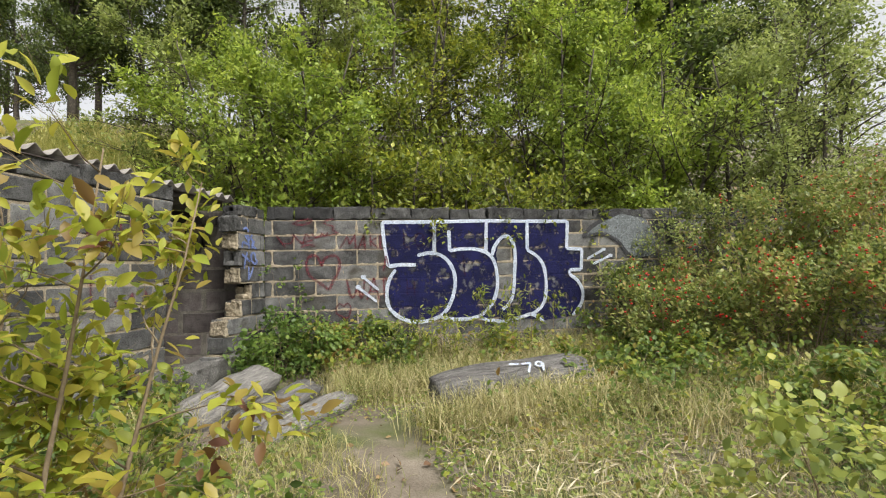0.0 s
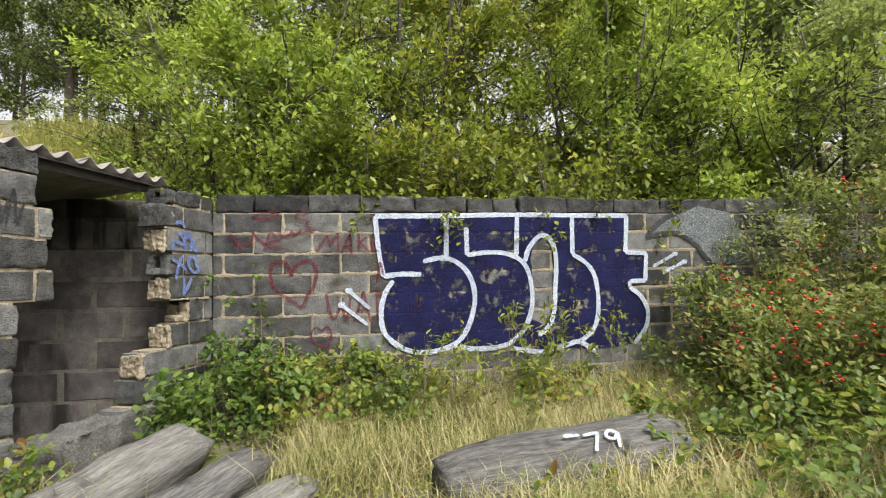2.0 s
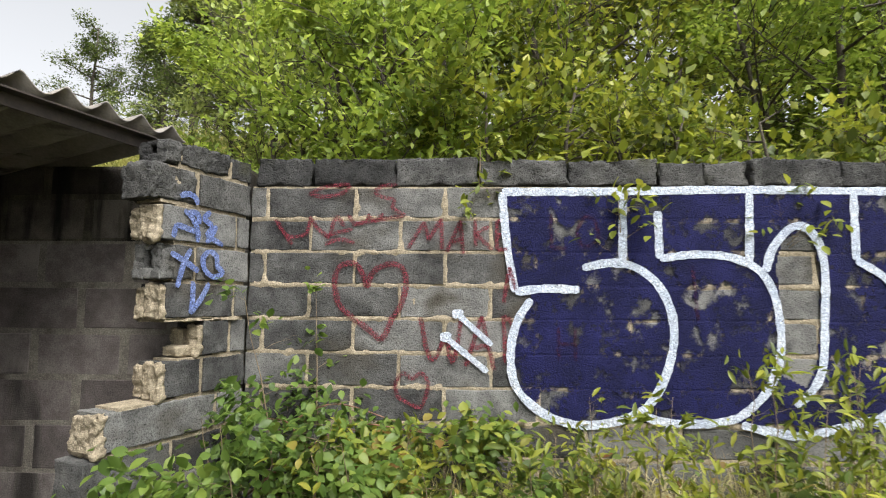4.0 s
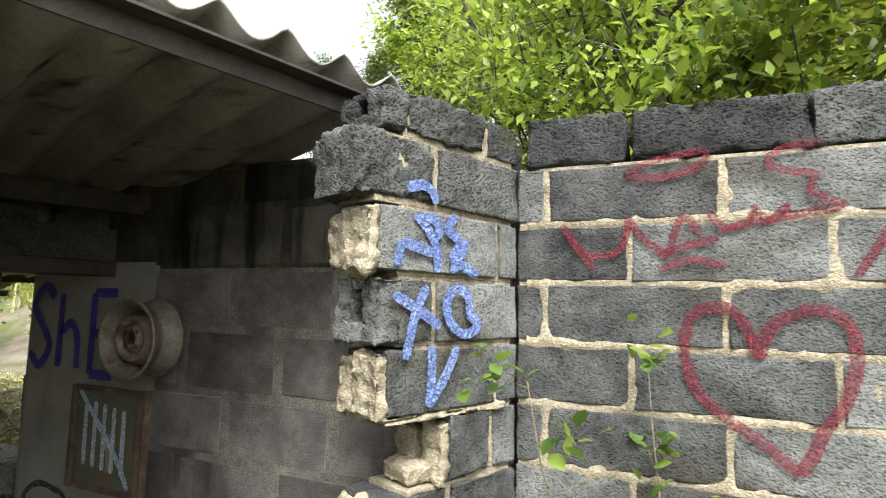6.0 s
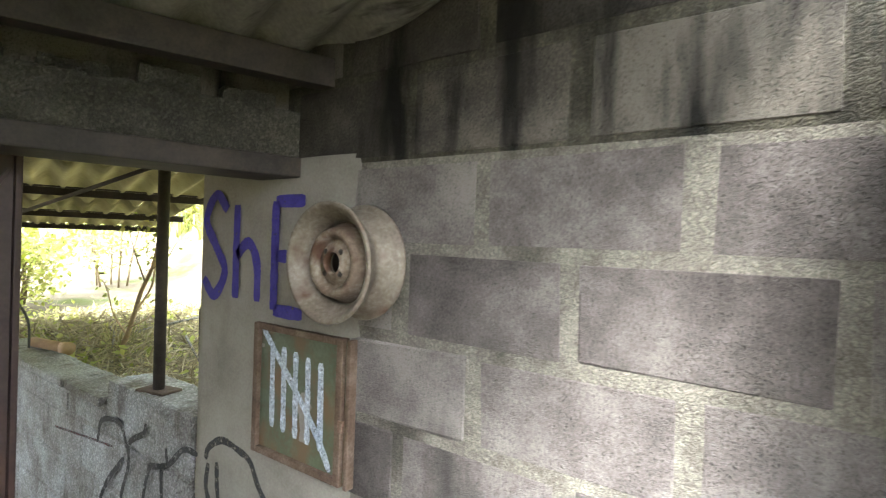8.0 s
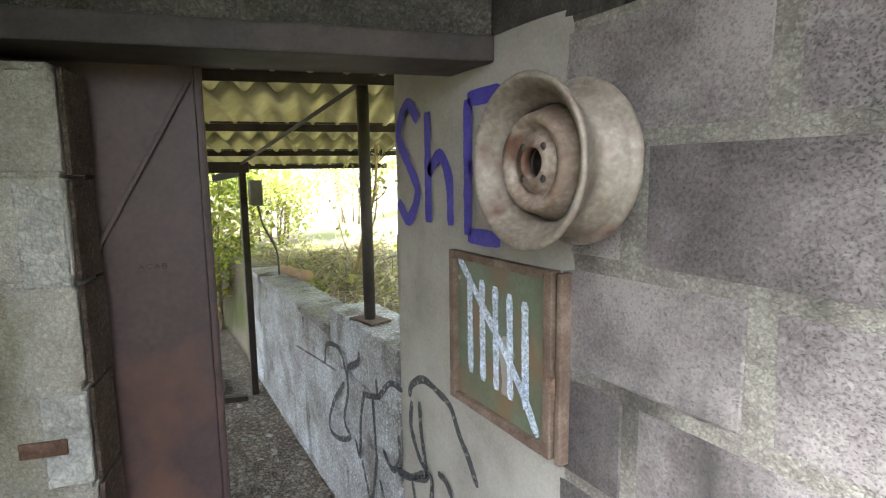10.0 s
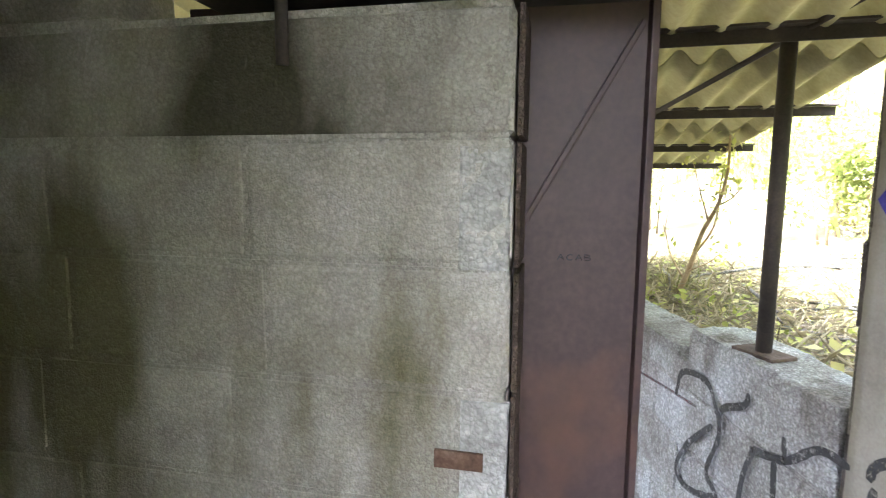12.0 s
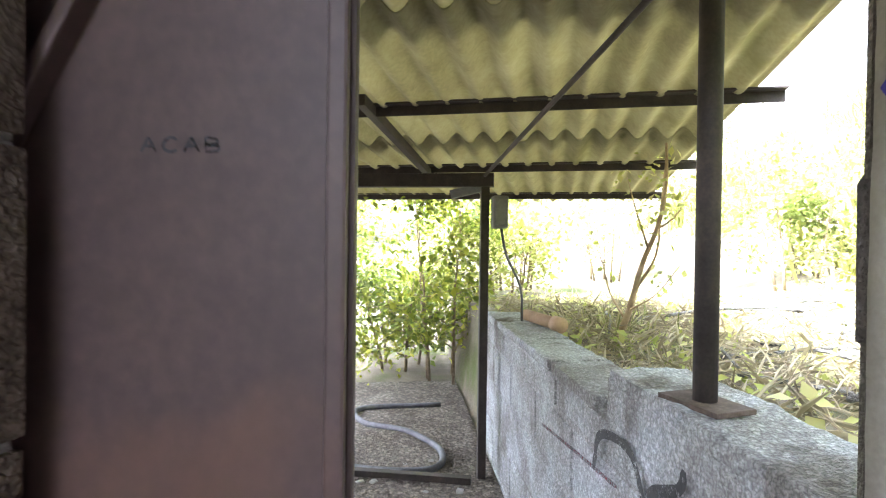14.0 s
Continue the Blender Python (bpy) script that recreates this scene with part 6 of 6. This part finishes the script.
# brambles along the wall foot and over the ground
spots = [(-0.45, 6.32, 0.72, 0.5, 1100), (0.1, 6.3, 0.62, 0.5, 1100), (0.55, 6.28, 0.55, 0.5, 900), (-0.75, 6.1, 0.5, 0.35, 700), (-1.55, 4.75, 0.45, 0.4, 700), (-1.5, 3.9, 0.4, 0.5, 800), (-1.7, 3.2, 0.45, 0.6, 800), (-1.1, 2.7, 0.3, 0.5, 800), (-0.8, 2.1, 0.3, 0.5, 700), (-1.9, 2.6, 0.5, 0.6, 800), (-1.3, 1.8, 0.4, 0.6, 700), (3.0, 4.3, 0.4, 0.6, 800), (3.7, 3.8, 0.45, 0.7, 900), (3.4, 5.0, 0.5, 0.6, 800), (4.2, 3.0, 0.4, 0.7, 800), (2.65, 4.75, 0.45, 0.4, 600), (2.2, 4.2, 0.25, 0.35, 350), (1.6, 4.15, 0.2, 0.3, 250), (3.2, 2.6, 0.3, 0.6, 700), (2.0, 6.3, 0.4, 0.5, 500), (3.5, 6.2, 0.5, 0.5, 600), (5.0, 2.4, 0.4, 0.8, 900)]
for i, (x, y, h, sp, nl) in enumerate(spots):
    plant("bramble", "low green bramble with some yellow and reddish leaves", "bramble", gz(x, y), h, sp, M["leaf_cane" if i in (0, 3) else "leaf_bramble"], int(nl * 1.8), 0.06, 6, 0.006, 5, 4, bark="twig", seed=400 + i, group="brambles", fine=True, ratio=0.62, droop=0.12, cluster=0.1, clear=0.05)
# a shoot climbing the corner
plant("bramble", "thin bramble shoot climbing the wall corner", "bramble", gz(-0.42, 6.52), 1.25, 0.28, M["leaf_cane"], 230, 0.05, 2, 0.006, 8, 3, bark="twig", seed=450, fine=True, ratio=0.75, lean=(-0.2, 0.06), cluster=0.05)
# bare canes arching along the wall foot
for i, (a, b, c) in enumerate([((-0.7, 6.5, 0.75), (-0.45, 6.55, 1.38), (0.25, 6.5, 1.02)), ((-0.2, 6.4, 0.7), (-0.42, 6.5, 1.2), (-0.68, 6.5, 1.08)), ((-0.6, 6.35, 0.75), (-0.1, 6.45, 1.3), (0.45, 6.4, 0.95)), ((0.3, 6.35, 0.7), (0.1, 6.5, 1.12), (-0.3, 6.5, 1.02))]):
    a, b, c = Vector(a), Vector(b), Vector(c)
    cane = [(a * (1 - t) ** 2 + b * 2 * t * (1 - t) + c * t * t) + Vector((0, 0.012 * math.sin(t * 9 + i), 0.015 * math.sin(t * 13 + i))) for t in [k / 14 for k in range(15)]]
    root = thing("bramble_cane", "thin reddish bramble cane arching along the wall", "bramble", tuple(a), "bramble canes")
    attach(tube_part("stem", cane, [0.006 - 0.00025 * k for k in range(15)], M["cane"], None, 6), root)
    r = np.random.RandomState(460 + i)
    at = np.array([tuple(cane[k]) for k in range(3, 15) for _ in range(4)])
    attach(new("leaves", leaf_mesh("leaves", at + r.normal(0, 0.012, at.shape), r.normal(0, 1, at.shape) * (1, 0.6, 0.6), 0.055 * r.uniform(0.6, 1.2, len(at)), M["leaf_cane"], 470 + i, 0.7, True)), root)
# tall yellowing stalks before the lettering
for i, (x, y, h) in enumerate([(1.05, 6.2, 0.8), (1.35, 6.15, 0.9), (1.7, 6.2, 1.0), (1.95, 6.1, 1.05), (2.2, 6.2, 0.95), (2.55, 6.2, 1.1), (1.5, 5.95, 0.7), (2.0, 5.9, 0.75), (0.75, 6.1, 0.65), (0.2, 6.42, 0.62), (0.38, 6.4, 0.55), (0.0, 6.4, 0.7), (0.85, 6.45, 0.5), (1.15, 6.4, 0.55)]):
    plant("goldenrod", "tall yellow-green weed stalk in front of the lettering", "plant", gz(x, y), h, 0.16, M["leaf_yellow"], 150, 0.07, 2, 0.005, 14, 2, bark="twig", seed=500 + i, group="weed stalks", fine=True, ratio=0.3, cluster=0.03)
# sapling by the path, big yellowing leaves
plant("sapling", "sapling with large yellowing toothed leaves and some brown ones", "sapling", gz(-0.95, 1.75), 1.75, 0.75, M["leaf_autumn"], 1500, 0.066, 3, 0.012, 12, 6, bark="twig", seed=601, fine=True, ratio=0.48, cluster=0.07, lean=(0.15, 0.0))
plant("sapling", "sapling with large yellowing leaves hanging low beside the path", "sapling", gz(-1.35, 1.5), 1.5, 0.8, M["leaf_autumn"], 1900, 0.066, 4, 0.012, 12, 6, bark="twig", seed=603, fine=True, ratio=0.5, cluster=0.08)
plant("sapling", "young birch with soft yellow-green leaves beside the path", "sapling", gz(1.72, 1.25), 1.0, 0.48, M["leaf_birch"], 1300, 0.044, 4, 0.008, 8, 4, bark="twig", seed=602, fine=True, ratio=0.8, cluster=0.08)


# ---- timbers ----
def cover(name, label, boxes, mat, leaf, seed):
    """Low small-leaved ground cover, kept off the trodden path."""
    r = np.random.RandomState(seed)
    pts = []
    for x0, x1, y0, y1, n in boxes:
        for _ in range(n):
            x, y = r.uniform(x0, x1), r.uniform(y0, y1)
            k = noise.noise(Vector((x * 1.3, y * 1.3, seed))) + 0.25
            on_timber = -1.1 < x < 0.15 and 3.9 < y < 5.7 and abs((x + 0.5) - (y - 4.7) * 0.48) < 0.5
            path = on_timber or abs(x - 0.42 - 0.15 * math.sin(y * 1.4)) < 0.34 and y < 4.35
            if k < r.uniform(-0.3, 0.5) or path or (y < WALL_Y and x < front_x(y) + 0.06) or y > WALL_Y - 0.05:
                continue
            pts.append((x, y, ground_z(x, y) + abs(r.normal(0, 0.05)) * (1 + k)))
    d = r.normal(0, 1, (len(pts), 3)) * (1, 1, 0.25)
    me = leaf_mesh(name, np.array(pts), d, leaf * r.uniform(0.5, 1.3, len(pts)), mat, seed, 0.7, False)
    return tagged(new(name, me), label, "ground cover", kind="stuff")


cover("ground_cover", "low green leaves and clover covering the ground", [(-2.6, 7.5, 0.3, 6.6, 60000)], M["leaf_bramble"], 0.04, 21)
cover("moss_weeds", "pale yellow-green small weeds over the ground", [(-2.6, 7.5, 0.3, 6.6, 40000)], M["leaf_grey"], 0.032, 22)


def timber(name, label, a, b, w, h, mat, seed, amp=0.045, roll=0.0):
    """A worn old beam: rounded section, split ends."""
    a, b = Vector(a), Vector(b)
    L = (b - a).length
    bm = bmesh.new()
    n, k = 26, 18
    rings = []
    for i in range(n + 1):
        t = i / n
        ring = []
        tap = 1.0 - 0.25 * (abs(t - 0.5) * 2) ** 6
        for j in range(k):
            ang = 2 * math.pi * j / k
            cx, cz = math.cos(ang), math.sin(ang)
            sq = (abs(cx) ** 7 + abs(cz) ** 7) ** (-1 / 7)
            nz = noise.noise(Vector((t * 4, ang * 0.8 + seed, seed))) * 0.9 + noise.noise(Vector((t * 3, math.cos(ang) * 9, seed + math.sin(ang) * 9))) * 0.5
            rr = sq * tap + nz * amp / h
            end = 0.05 * noise.noise(Vector((cx * 3 + seed, cz * 3, t * 5))) if i in (0, n) else 0
            ring.append(bm.verts.new((t * L + end, cx * rr * w / 2, cz * rr * h / 2)))
        rings.append(ring)
    for i in range(n):
        for j in range(k):
            bm.faces.new([rings[i][j], rings[i][(j + 1) % k], rings[i + 1][(j + 1) % k], rings[i + 1][j]])
    bm.faces.new(rings[0][::-1])
    bm.faces.new(rings[-1])
    bmesh.ops.recalc_face_normals(bm, faces=bm.faces)
    ob = part(name, bm, mat, None, label, True)
    ob.matrix_world = Matrix.Translation(a) @ (b - a).to_track_quat("X", "Z").to_matrix().to_4x4() @ Matrix.Rotation(radians(roll), 4, "X")
    return tagged(ob, label, "timber")


timber("log", "dark grey weathered log with painted white numbers", (0.86, 4.5, 0.6), (2.4, 4.72, 0.65), 0.44, 0.32, M["old_wood"], 3.0, roll=32)
timber("beam_timber", "pale weathered wooden beam lying by the wall", (-1.12, 4.4, 0.53), (-0.62, 5.6, 0.65), 0.33, 0.26, M["pale_wood"], 5.0, roll=25)
timber("beam_timber", "grey weathered wooden beam lying in the weeds", (-0.7, 4.15, 0.51), (-0.18, 5.4, 0.56), 0.26, 0.19, M["old_wood"], 7.0, roll=20)
timber("beam_timber", "pale weathered wooden beam lying beside the path", (-0.48, 3.95, 0.5), (0.15, 5.0, 0.53), 0.24, 0.16, M["pale_wood"], 9.0, roll=15)


# ---- grass ----
def grass(name, label, boxes, mat, h0, h1, seed, width=0.006):
    """boxes: (x0, x1, y0, y1, count). Curved blades in one mesh."""
    r = np.random.RandomState(seed)
    vs, fs = [], []
    for x0, x1, y0, y1, n in boxes:
        clumps = [(r.uniform(x0, x1), r.uniform(y0, y1)) for _ in range(max(3, n // 60))]
        for i in range(n):
            cx, cy = clumps[r.randint(len(clumps))]
            x, y = cx + r.normal(0, 0.13), cy + r.normal(0, 0.13)
            if y > WALL_Y - 0.03 and y < WALL_Y + 0.26:
                continue
            if y < 6.7 and x < front_x(y) + 0.05:
                continue
            z = ground_z(x, y) - 0.01
            h = r.uniform(h0, h1)
            a = r.uniform(0, 2 * math.pi)
            bend = r.uniform(0.2, 1.25) * h
            dx_, dy_ = math.cos(a), math.sin(a)
            px, py = -dy_ * width, dx_ * width
            o = len(vs)
            for t, ww in ((0, 1), (0.4, 0.9), (0.75, 0.6)):
                bx, by, bz = x + dx_ * bend * t * t, y + dy_ * bend * t * t, z + h * (t - 0.25 * t * t * (bend / h))
                vs += [(bx - px * ww, by - py * ww, bz), (bx + px * ww, by + py * ww, bz)]
            vs.append((x + dx_ * bend, y + dy_ * bend, z + h * (1 - 0.42 * bend / h)))
            fs += [(o, o + 1, o + 3, o + 2), (o + 2, o + 3, o + 5, o + 4), (o + 4, o + 5, o + 6)]
    ob = new(name, mesh_from(name, vs, fs, mat))
    return tagged(ob, label, "grass", kind="stuff")


grass("grass", "long dry straw-coloured grass tufts among green blades", [(0.1, 3.4, 4.95, 6.5, 16000), (2.4, 5.0, 3.2, 4.8, 5500), (-2.2, -1.1, 2.6, 5.0, 3500), (0.75, 2.6, 3.7, 4.4, 5000)], M["grass"], 0.08, 0.42, 1, 0.0028)
grass("short_grass", "short trodden grass with straw beside the path", [(-0.8, 0.15, 1.6, 3.8, 4500), (0.8, 3.2, 1.0, 3.8, 9500), (3.0, 7.5, 0.5, 3.2, 6500), (-2.2, -0.6, 1.0, 2.8, 4000)], M["grass"], 0.03, 0.17, 4, 0.0025)
grass("meadow", "tall pale meadow grass on the slope", [(-9, -1, 11, 20, 16000), (-16, -6, 12, 22, 9000)], M["meadow"], 0.35, 1.1, 2, 0.02)


# ---- beyond the canopy: bushes, a thin tree, dead wood ----
for i, (x, y, h, sp, nl, mt) in enumerate([(-8.1, 6.6, 2.3, 1.0, 4800, "leaf_yellow"), (-9.6, 7.6, 2.4, 1.3, 4200, "leaf_pale"), (-9.2, 5.0, 2.6, 1.2, 4500, "leaf_green"), (-11.5, 9.6, 2.2, 1.6, 3500, "leaf_pale"), (-13.5, 12.5, 2.6, 2.0, 3500, "leaf_pale"), (-8.6, 10.8, 1.7, 1.2, 4000, "leaf_grey"), (-6.6, 10.6, 1.6, 1.1, 2600, "leaf_pale"), (-12.5, 6.5, 3.6, 1.8, 5000, "leaf_green"), (-13, 3.0, 4.0, 2.0, 5000, "leaf_green"), (-5.2, 9.6, 0.8, 0.8, 1800, "leaf_yellow"), (-8.7, 6.1, 1.2, 0.8, 3000, "leaf_yellow"), (-9.0, 7.4, 1.0, 0.9, 2200, "leaf_pale")]):
    plant("shrub", "bright yellow-green bush beyond the canopy", "shrub", gz(x, y), h, sp, M[mt], nl, 0.085, 5, 0.018, 11, 6, bark="twig", seed=700 + i, group="bushes beyond the canopy", cluster=0.2)
thin = thing("tree", "thin forked young tree with few leaves behind the parapet", "tree", gz(-5.95, 7.5))
limbs_of = [([(-5.95, 7.5, 0.7), (-5.93, 7.48, 0.82), (-5.86, 7.5, 0.96), (-5.71, 7.52, 1.29), (-5.48, 7.5, 1.52), (-5.36, 7.48, 1.74), (-5.33, 7.46, 2.05)], 0.024), ([(-5.78, 7.51, 1.13), (-5.7, 7.6, 1.35), (-5.69, 7.62, 1.62), (-5.6, 7.6, 1.9)], 0.011),
            ([(-5.88, 7.5, 0.93), (-6.02, 7.45, 1.1), (-6.09, 7.42, 1.3), (-6.2, 7.4, 1.42)], 0.009), ([(-5.6, 7.5, 1.4), (-5.58, 7.42, 1.6), (-5.62, 7.38, 1.8)], 0.008), ([(-5.84, 7.5, 1.0), (-5.6, 7.55, 1.12), (-5.42, 7.6, 1.3)], 0.007), ([(-5.5, 7.5, 1.5), (-5.4, 7.55, 1.56), (-5.25, 7.56, 1.7)], 0.007)]
tips = []
for i, (ctrl, rad) in enumerate(limbs_of):
    pts = curve_points(ctrl, 0.05)
    radii = [rad * (1 - 0.75 * k / (len(pts) - 1)) for k in range(len(pts))]
    if i == 0:
        stem = attach(tube_part("trunk", pts, radii, M["tan_bark"], None, 7), thin)
    else:
        tube_part("limb", pts, radii, M["tan_bark"], stem, 7)
    tips += [tuple(p) for p in pts[len(pts) // 2:]]
rs = np.random.RandomState(761)
at = np.array(tips)[rs.randint(0, len(tips), 170)] + rs.normal(0, 0.05, (170, 3))
attach(new("crown", leaf_mesh("crown", at, rs.normal(0, 1, at.shape), 0.05 * rs.uniform(0.6, 1.3, 170), M["leaf_pale"], 762, 0.6)), thin)

r = random.Random(77)
for i in range(46):
    x, y = r.uniform(-7.5, -3.4), r.uniform(7.5, 10.0)
    a, L = r.uniform(-0.6, 0.6) + (0 if r.random() < 0.7 else 1.4), r.uniform(0.5, 1.6)
    p0 = Vector((x, y, ground_z(x, y) + 0.02 + r.uniform(0, 0.08)))
    p2 = p0 + Vector((math.cos(a) * L, math.sin(a) * L, r.uniform(-0.02, 0.1)))
    p1 = p0.lerp(p2, 0.5) + Vector((0, 0.04 * r.uniform(-1, 1), 0.03))
    tagged(tube_part("branch", [p0, p1, p2], [0.014, 0.011, 0.005], M["pale_wood"], None, 6), "dead grey branch lying on the ground", "branch", "dead branches")
grass("weeds", "low green and straw weeds behind the parapet", [(-8.0, -3.2, 7.1, 10.5, 5000), (-10, -6.6, 4.5, 7.0, 2500)], M["grass"], 0.03, 0.1, 9, 0.003)
pipe = thing("clay_pipe", "orange-brown clay pipe lying behind the parapet", "pipe", (-6.0, 7.1, 0.93))
attach(tube_part("barrel", [(-5.75, 6.83, 0.985), (-5.45, 6.92, 0.975)], 0.034, M["pipe_clay"], None, 16), pipe)
attach(tube_part("socket", [(-5.46, 6.917, 0.975), (-5.4, 6.935, 0.973)], 0.043, M["pipe_clay"], None, 16), pipe)
tap = thing("iron_pipe", "rusty bent iron pipe end sticking up behind the wall", "pipe", (-4.1, 7.6, 0.9))
attach(tube_part("bend", curve_points([(-4.0, 7.6, 0.78), (-4.02, 7.6, 1.12), (-4.06, 7.6, 1.18), (-4.2, 7.62, 1.19), (-4.22, 7.62, 1.25)], 0.03), 0.022, M["rust"], None, 10), tap)

# hose and bar on the floor under the canopy
hose = curve_points([(-7.15, 6.44, 0.03), (-7.07, 5.78, 0.03), (-6.72, 5.82, 0.03), (-6.52, 6.14, 0.03), (-6.14, 6.36, 0.03), (-5.84, 6.27, 0.03), (-5.9, 5.8, 0.03), (-6.2, 5.4, 0.03)], 0.06)
tagged(tube_part("hose", hose, 0.022, M["rubber"], None, 10), "grey rubber hose lying in a loop on the floor", "hose")
tagged(bar_between("floor_bar", (-5.95, 5.3, 0.03), (-5.68, 6.5, 0.03), 0.05, 0.04, M["dark_steel"]), "dark steel bar lying on the floor", "bar")
r = random.Random(5)
for i in range(140):
    x, y = r.uniform(-6.0, -3.3), r.uniform(5.6, 6.6)
    s = r.uniform(0.012, 0.04)
    ob = part("rubble_stone", rough_block(s * 1.4, s, s * 0.7, M["concrete"], i * 0.7, s * 0.25, s * 0.5), M["concrete"], smooth=True)
    ob.matrix_world = Matrix.Translation((x, y, ground_z(x, y) - 0.004)) @ Matrix.Rotation(r.uniform(0, 6), 4, "Z")
    tagged(ob, "small pale rubble stone on the floor", "stone", "rubble on the floor")
# painted number on the log
num = tagged(new("painted_number"), "white painted number on the old log", "graffiti")


def log_point(x, z, off):
    """The sloping upper face of the log."""
    c = Vector((x, 4.5 + 0.143 * (x - 0.86), 0.6 + 0.0325 * (x - 0.86)))
    n, v = Vector((0, -math.sin(radians(32)), math.cos(radians(32)))), Vector((0, math.cos(radians(32)), math.sin(radians(32))))
    return tuple(c + n * (0.178 + off) + v * (z - 0.74))


letters(num, "79", 1.68, 0.7, 0.1, 0.12, 0.025, M["white_paint"], 0.024, log_point, joints=())
stroke("dash", [(1.56, 0.83), (1.66, 0.82)], 0.024, M["white_paint"], num, log_point, ())
# fallen leaves
rs = np.random.RandomState(3)
n = 900
c = np.stack([rs.uniform(-2.0, 5.0, n), rs.uniform(0.4, 6.4, n)], 1)
c = np.array([(x, y, ground_z(x, y) + 0.012) for x, y in c if x > front_x(y) + 0.1])
tagged(new("fallen_leaves", leaf_mesh("fallen_leaves", c, rs.normal(0, 1, (len(c), 3)) * (1, 1, 0.1), rs.uniform(0.03, 0.07, len(c)), M["leaf_dead"], 8, 0.7, True)), "scattered brown and yellow fallen leaves", "leaves", kind="stuff")


# dry straw-pale litter over the ground
rs = np.random.RandomState(41)
c = np.stack([rs.uniform(0.7, 6.5, 9000), rs.uniform(0.6, 4.6, 9000)], 1)
c = np.array([(x, y, ground_z(x, y) + abs(rs.normal(0, 0.035))) for x, y in c if noise.noise(Vector((x * 1.1, y * 1.1, 6))) > -0.15])
tagged(new("dry_litter", leaf_mesh("dry_litter", c, rs.normal(0, 1, (len(c), 3)) * (1, 1, 0.2), rs.uniform(0.04, 0.16, len(c)), M["straw"], 42, 0.09, False)), "pale dry straw and stalk litter beside the path", "litter", kind="stuff")
c = np.stack([rs.uniform(-8.0, -3.3, 13000), rs.uniform(7.0, 10.5, 13000)], 1)
c = np.array([(x, y, ground_z(x, y) + abs(rs.normal(0, 0.04))) for x, y in c])
tagged(new("dry_stalks", leaf_mesh("dry_stalks", c, rs.normal(0, 1, (len(c), 3)) * (1, 1, 0.25), rs.uniform(0.05, 0.22, len(c)), M["straw"], 43, 0.055, False)), "pale dry stalk litter behind the parapet", "litter", kind="stuff")


# gravelly floor of shed and canopy
def floor_sheet(name, label, x0, x1, y0, y1, inside_test, res=0.08):
    vs, fs, vid = [], [], {}

    def vert(i, j):
        if (i, j) not in vid:
            x, y = x0 + i * res, y0 + j * res
            vid[(i, j)] = len(vs)
            vs.append((x, y, ground_z(x, y) + 0.012 + 0.006 * noise.noise(Vector((x * 14, y * 14, 2)))))
        return vid[(i, j)]
    for i in range(int((x1 - x0) / res)):
        for j in range(int((y1 - y0) / res)):
            if inside_test(x0 + (i + 0.5) * res, y0 + (j + 0.5) * res):
                fs.append((vert(i, j), vert(i + 1, j), vert(i + 1, j + 1), vert(i, j + 1)))
    return tagged(new(name, mesh_from(name, vs, fs, M["gravel"], True)), label, "floor", kind="structure")


floor_sheet("floor", "dark gritty dirt floor under the canopy and in the shed", -8.0, -0.9, 1.7, 6.7, lambda x, y: x < front_x(y) - 0.25 and y < WALL_Y + 0.02)

# leafy litter and reeds behind the parapet
rs = np.random.RandomState(15)
n = 6000
c = np.stack([rs.uniform(-8.5, -3.2, n), rs.uniform(6.95, 11.0, n)], 1)
c = np.array([(x, y, ground_z(x, y) + abs(rs.normal(0, 0.06))) for x, y in c if noise.noise(Vector((x * 1.4, y * 1.4, 4))) > -0.25])
tagged(new("low_weeds", leaf_mesh("low_weeds", c, rs.normal(0, 1, (len(c), 3)) * (1, 1, 0.3), rs.uniform(0.03, 0.08, len(c)), M["leaf_pale"], 16, 0.7, False)), "low yellow-green leaves covering the ground behind the parapet", "ground cover", kind="stuff")
grass("reeds", "clump of pale upright reeds behind the parapet", [(-6.3, -5.9, 7.4, 7.6, 90)], M["grass"], 0.15, 0.32, 31, 0.006)
# sprigs that hang over the wall top
for i, (x, lx) in enumerate(((0.45, 0.1), (1.3, 0.0), (2.05, 0.1), (2.75, -0.1), (3.35, 0.1))):
    plant("shrub", "leafy yellow-green sprig leaning over the wall top", "shrub", gz(x, 7.08), 1.86, 0.34, M["leaf_yellow"], 240, 0.07, 3, 0.01, 8, 4, bark="twig", seed=800 + i, group="sprigs over the wall", lean=(lx, -0.16), clear=0.75, fine=True, cluster=0.07, ratio=0.5)
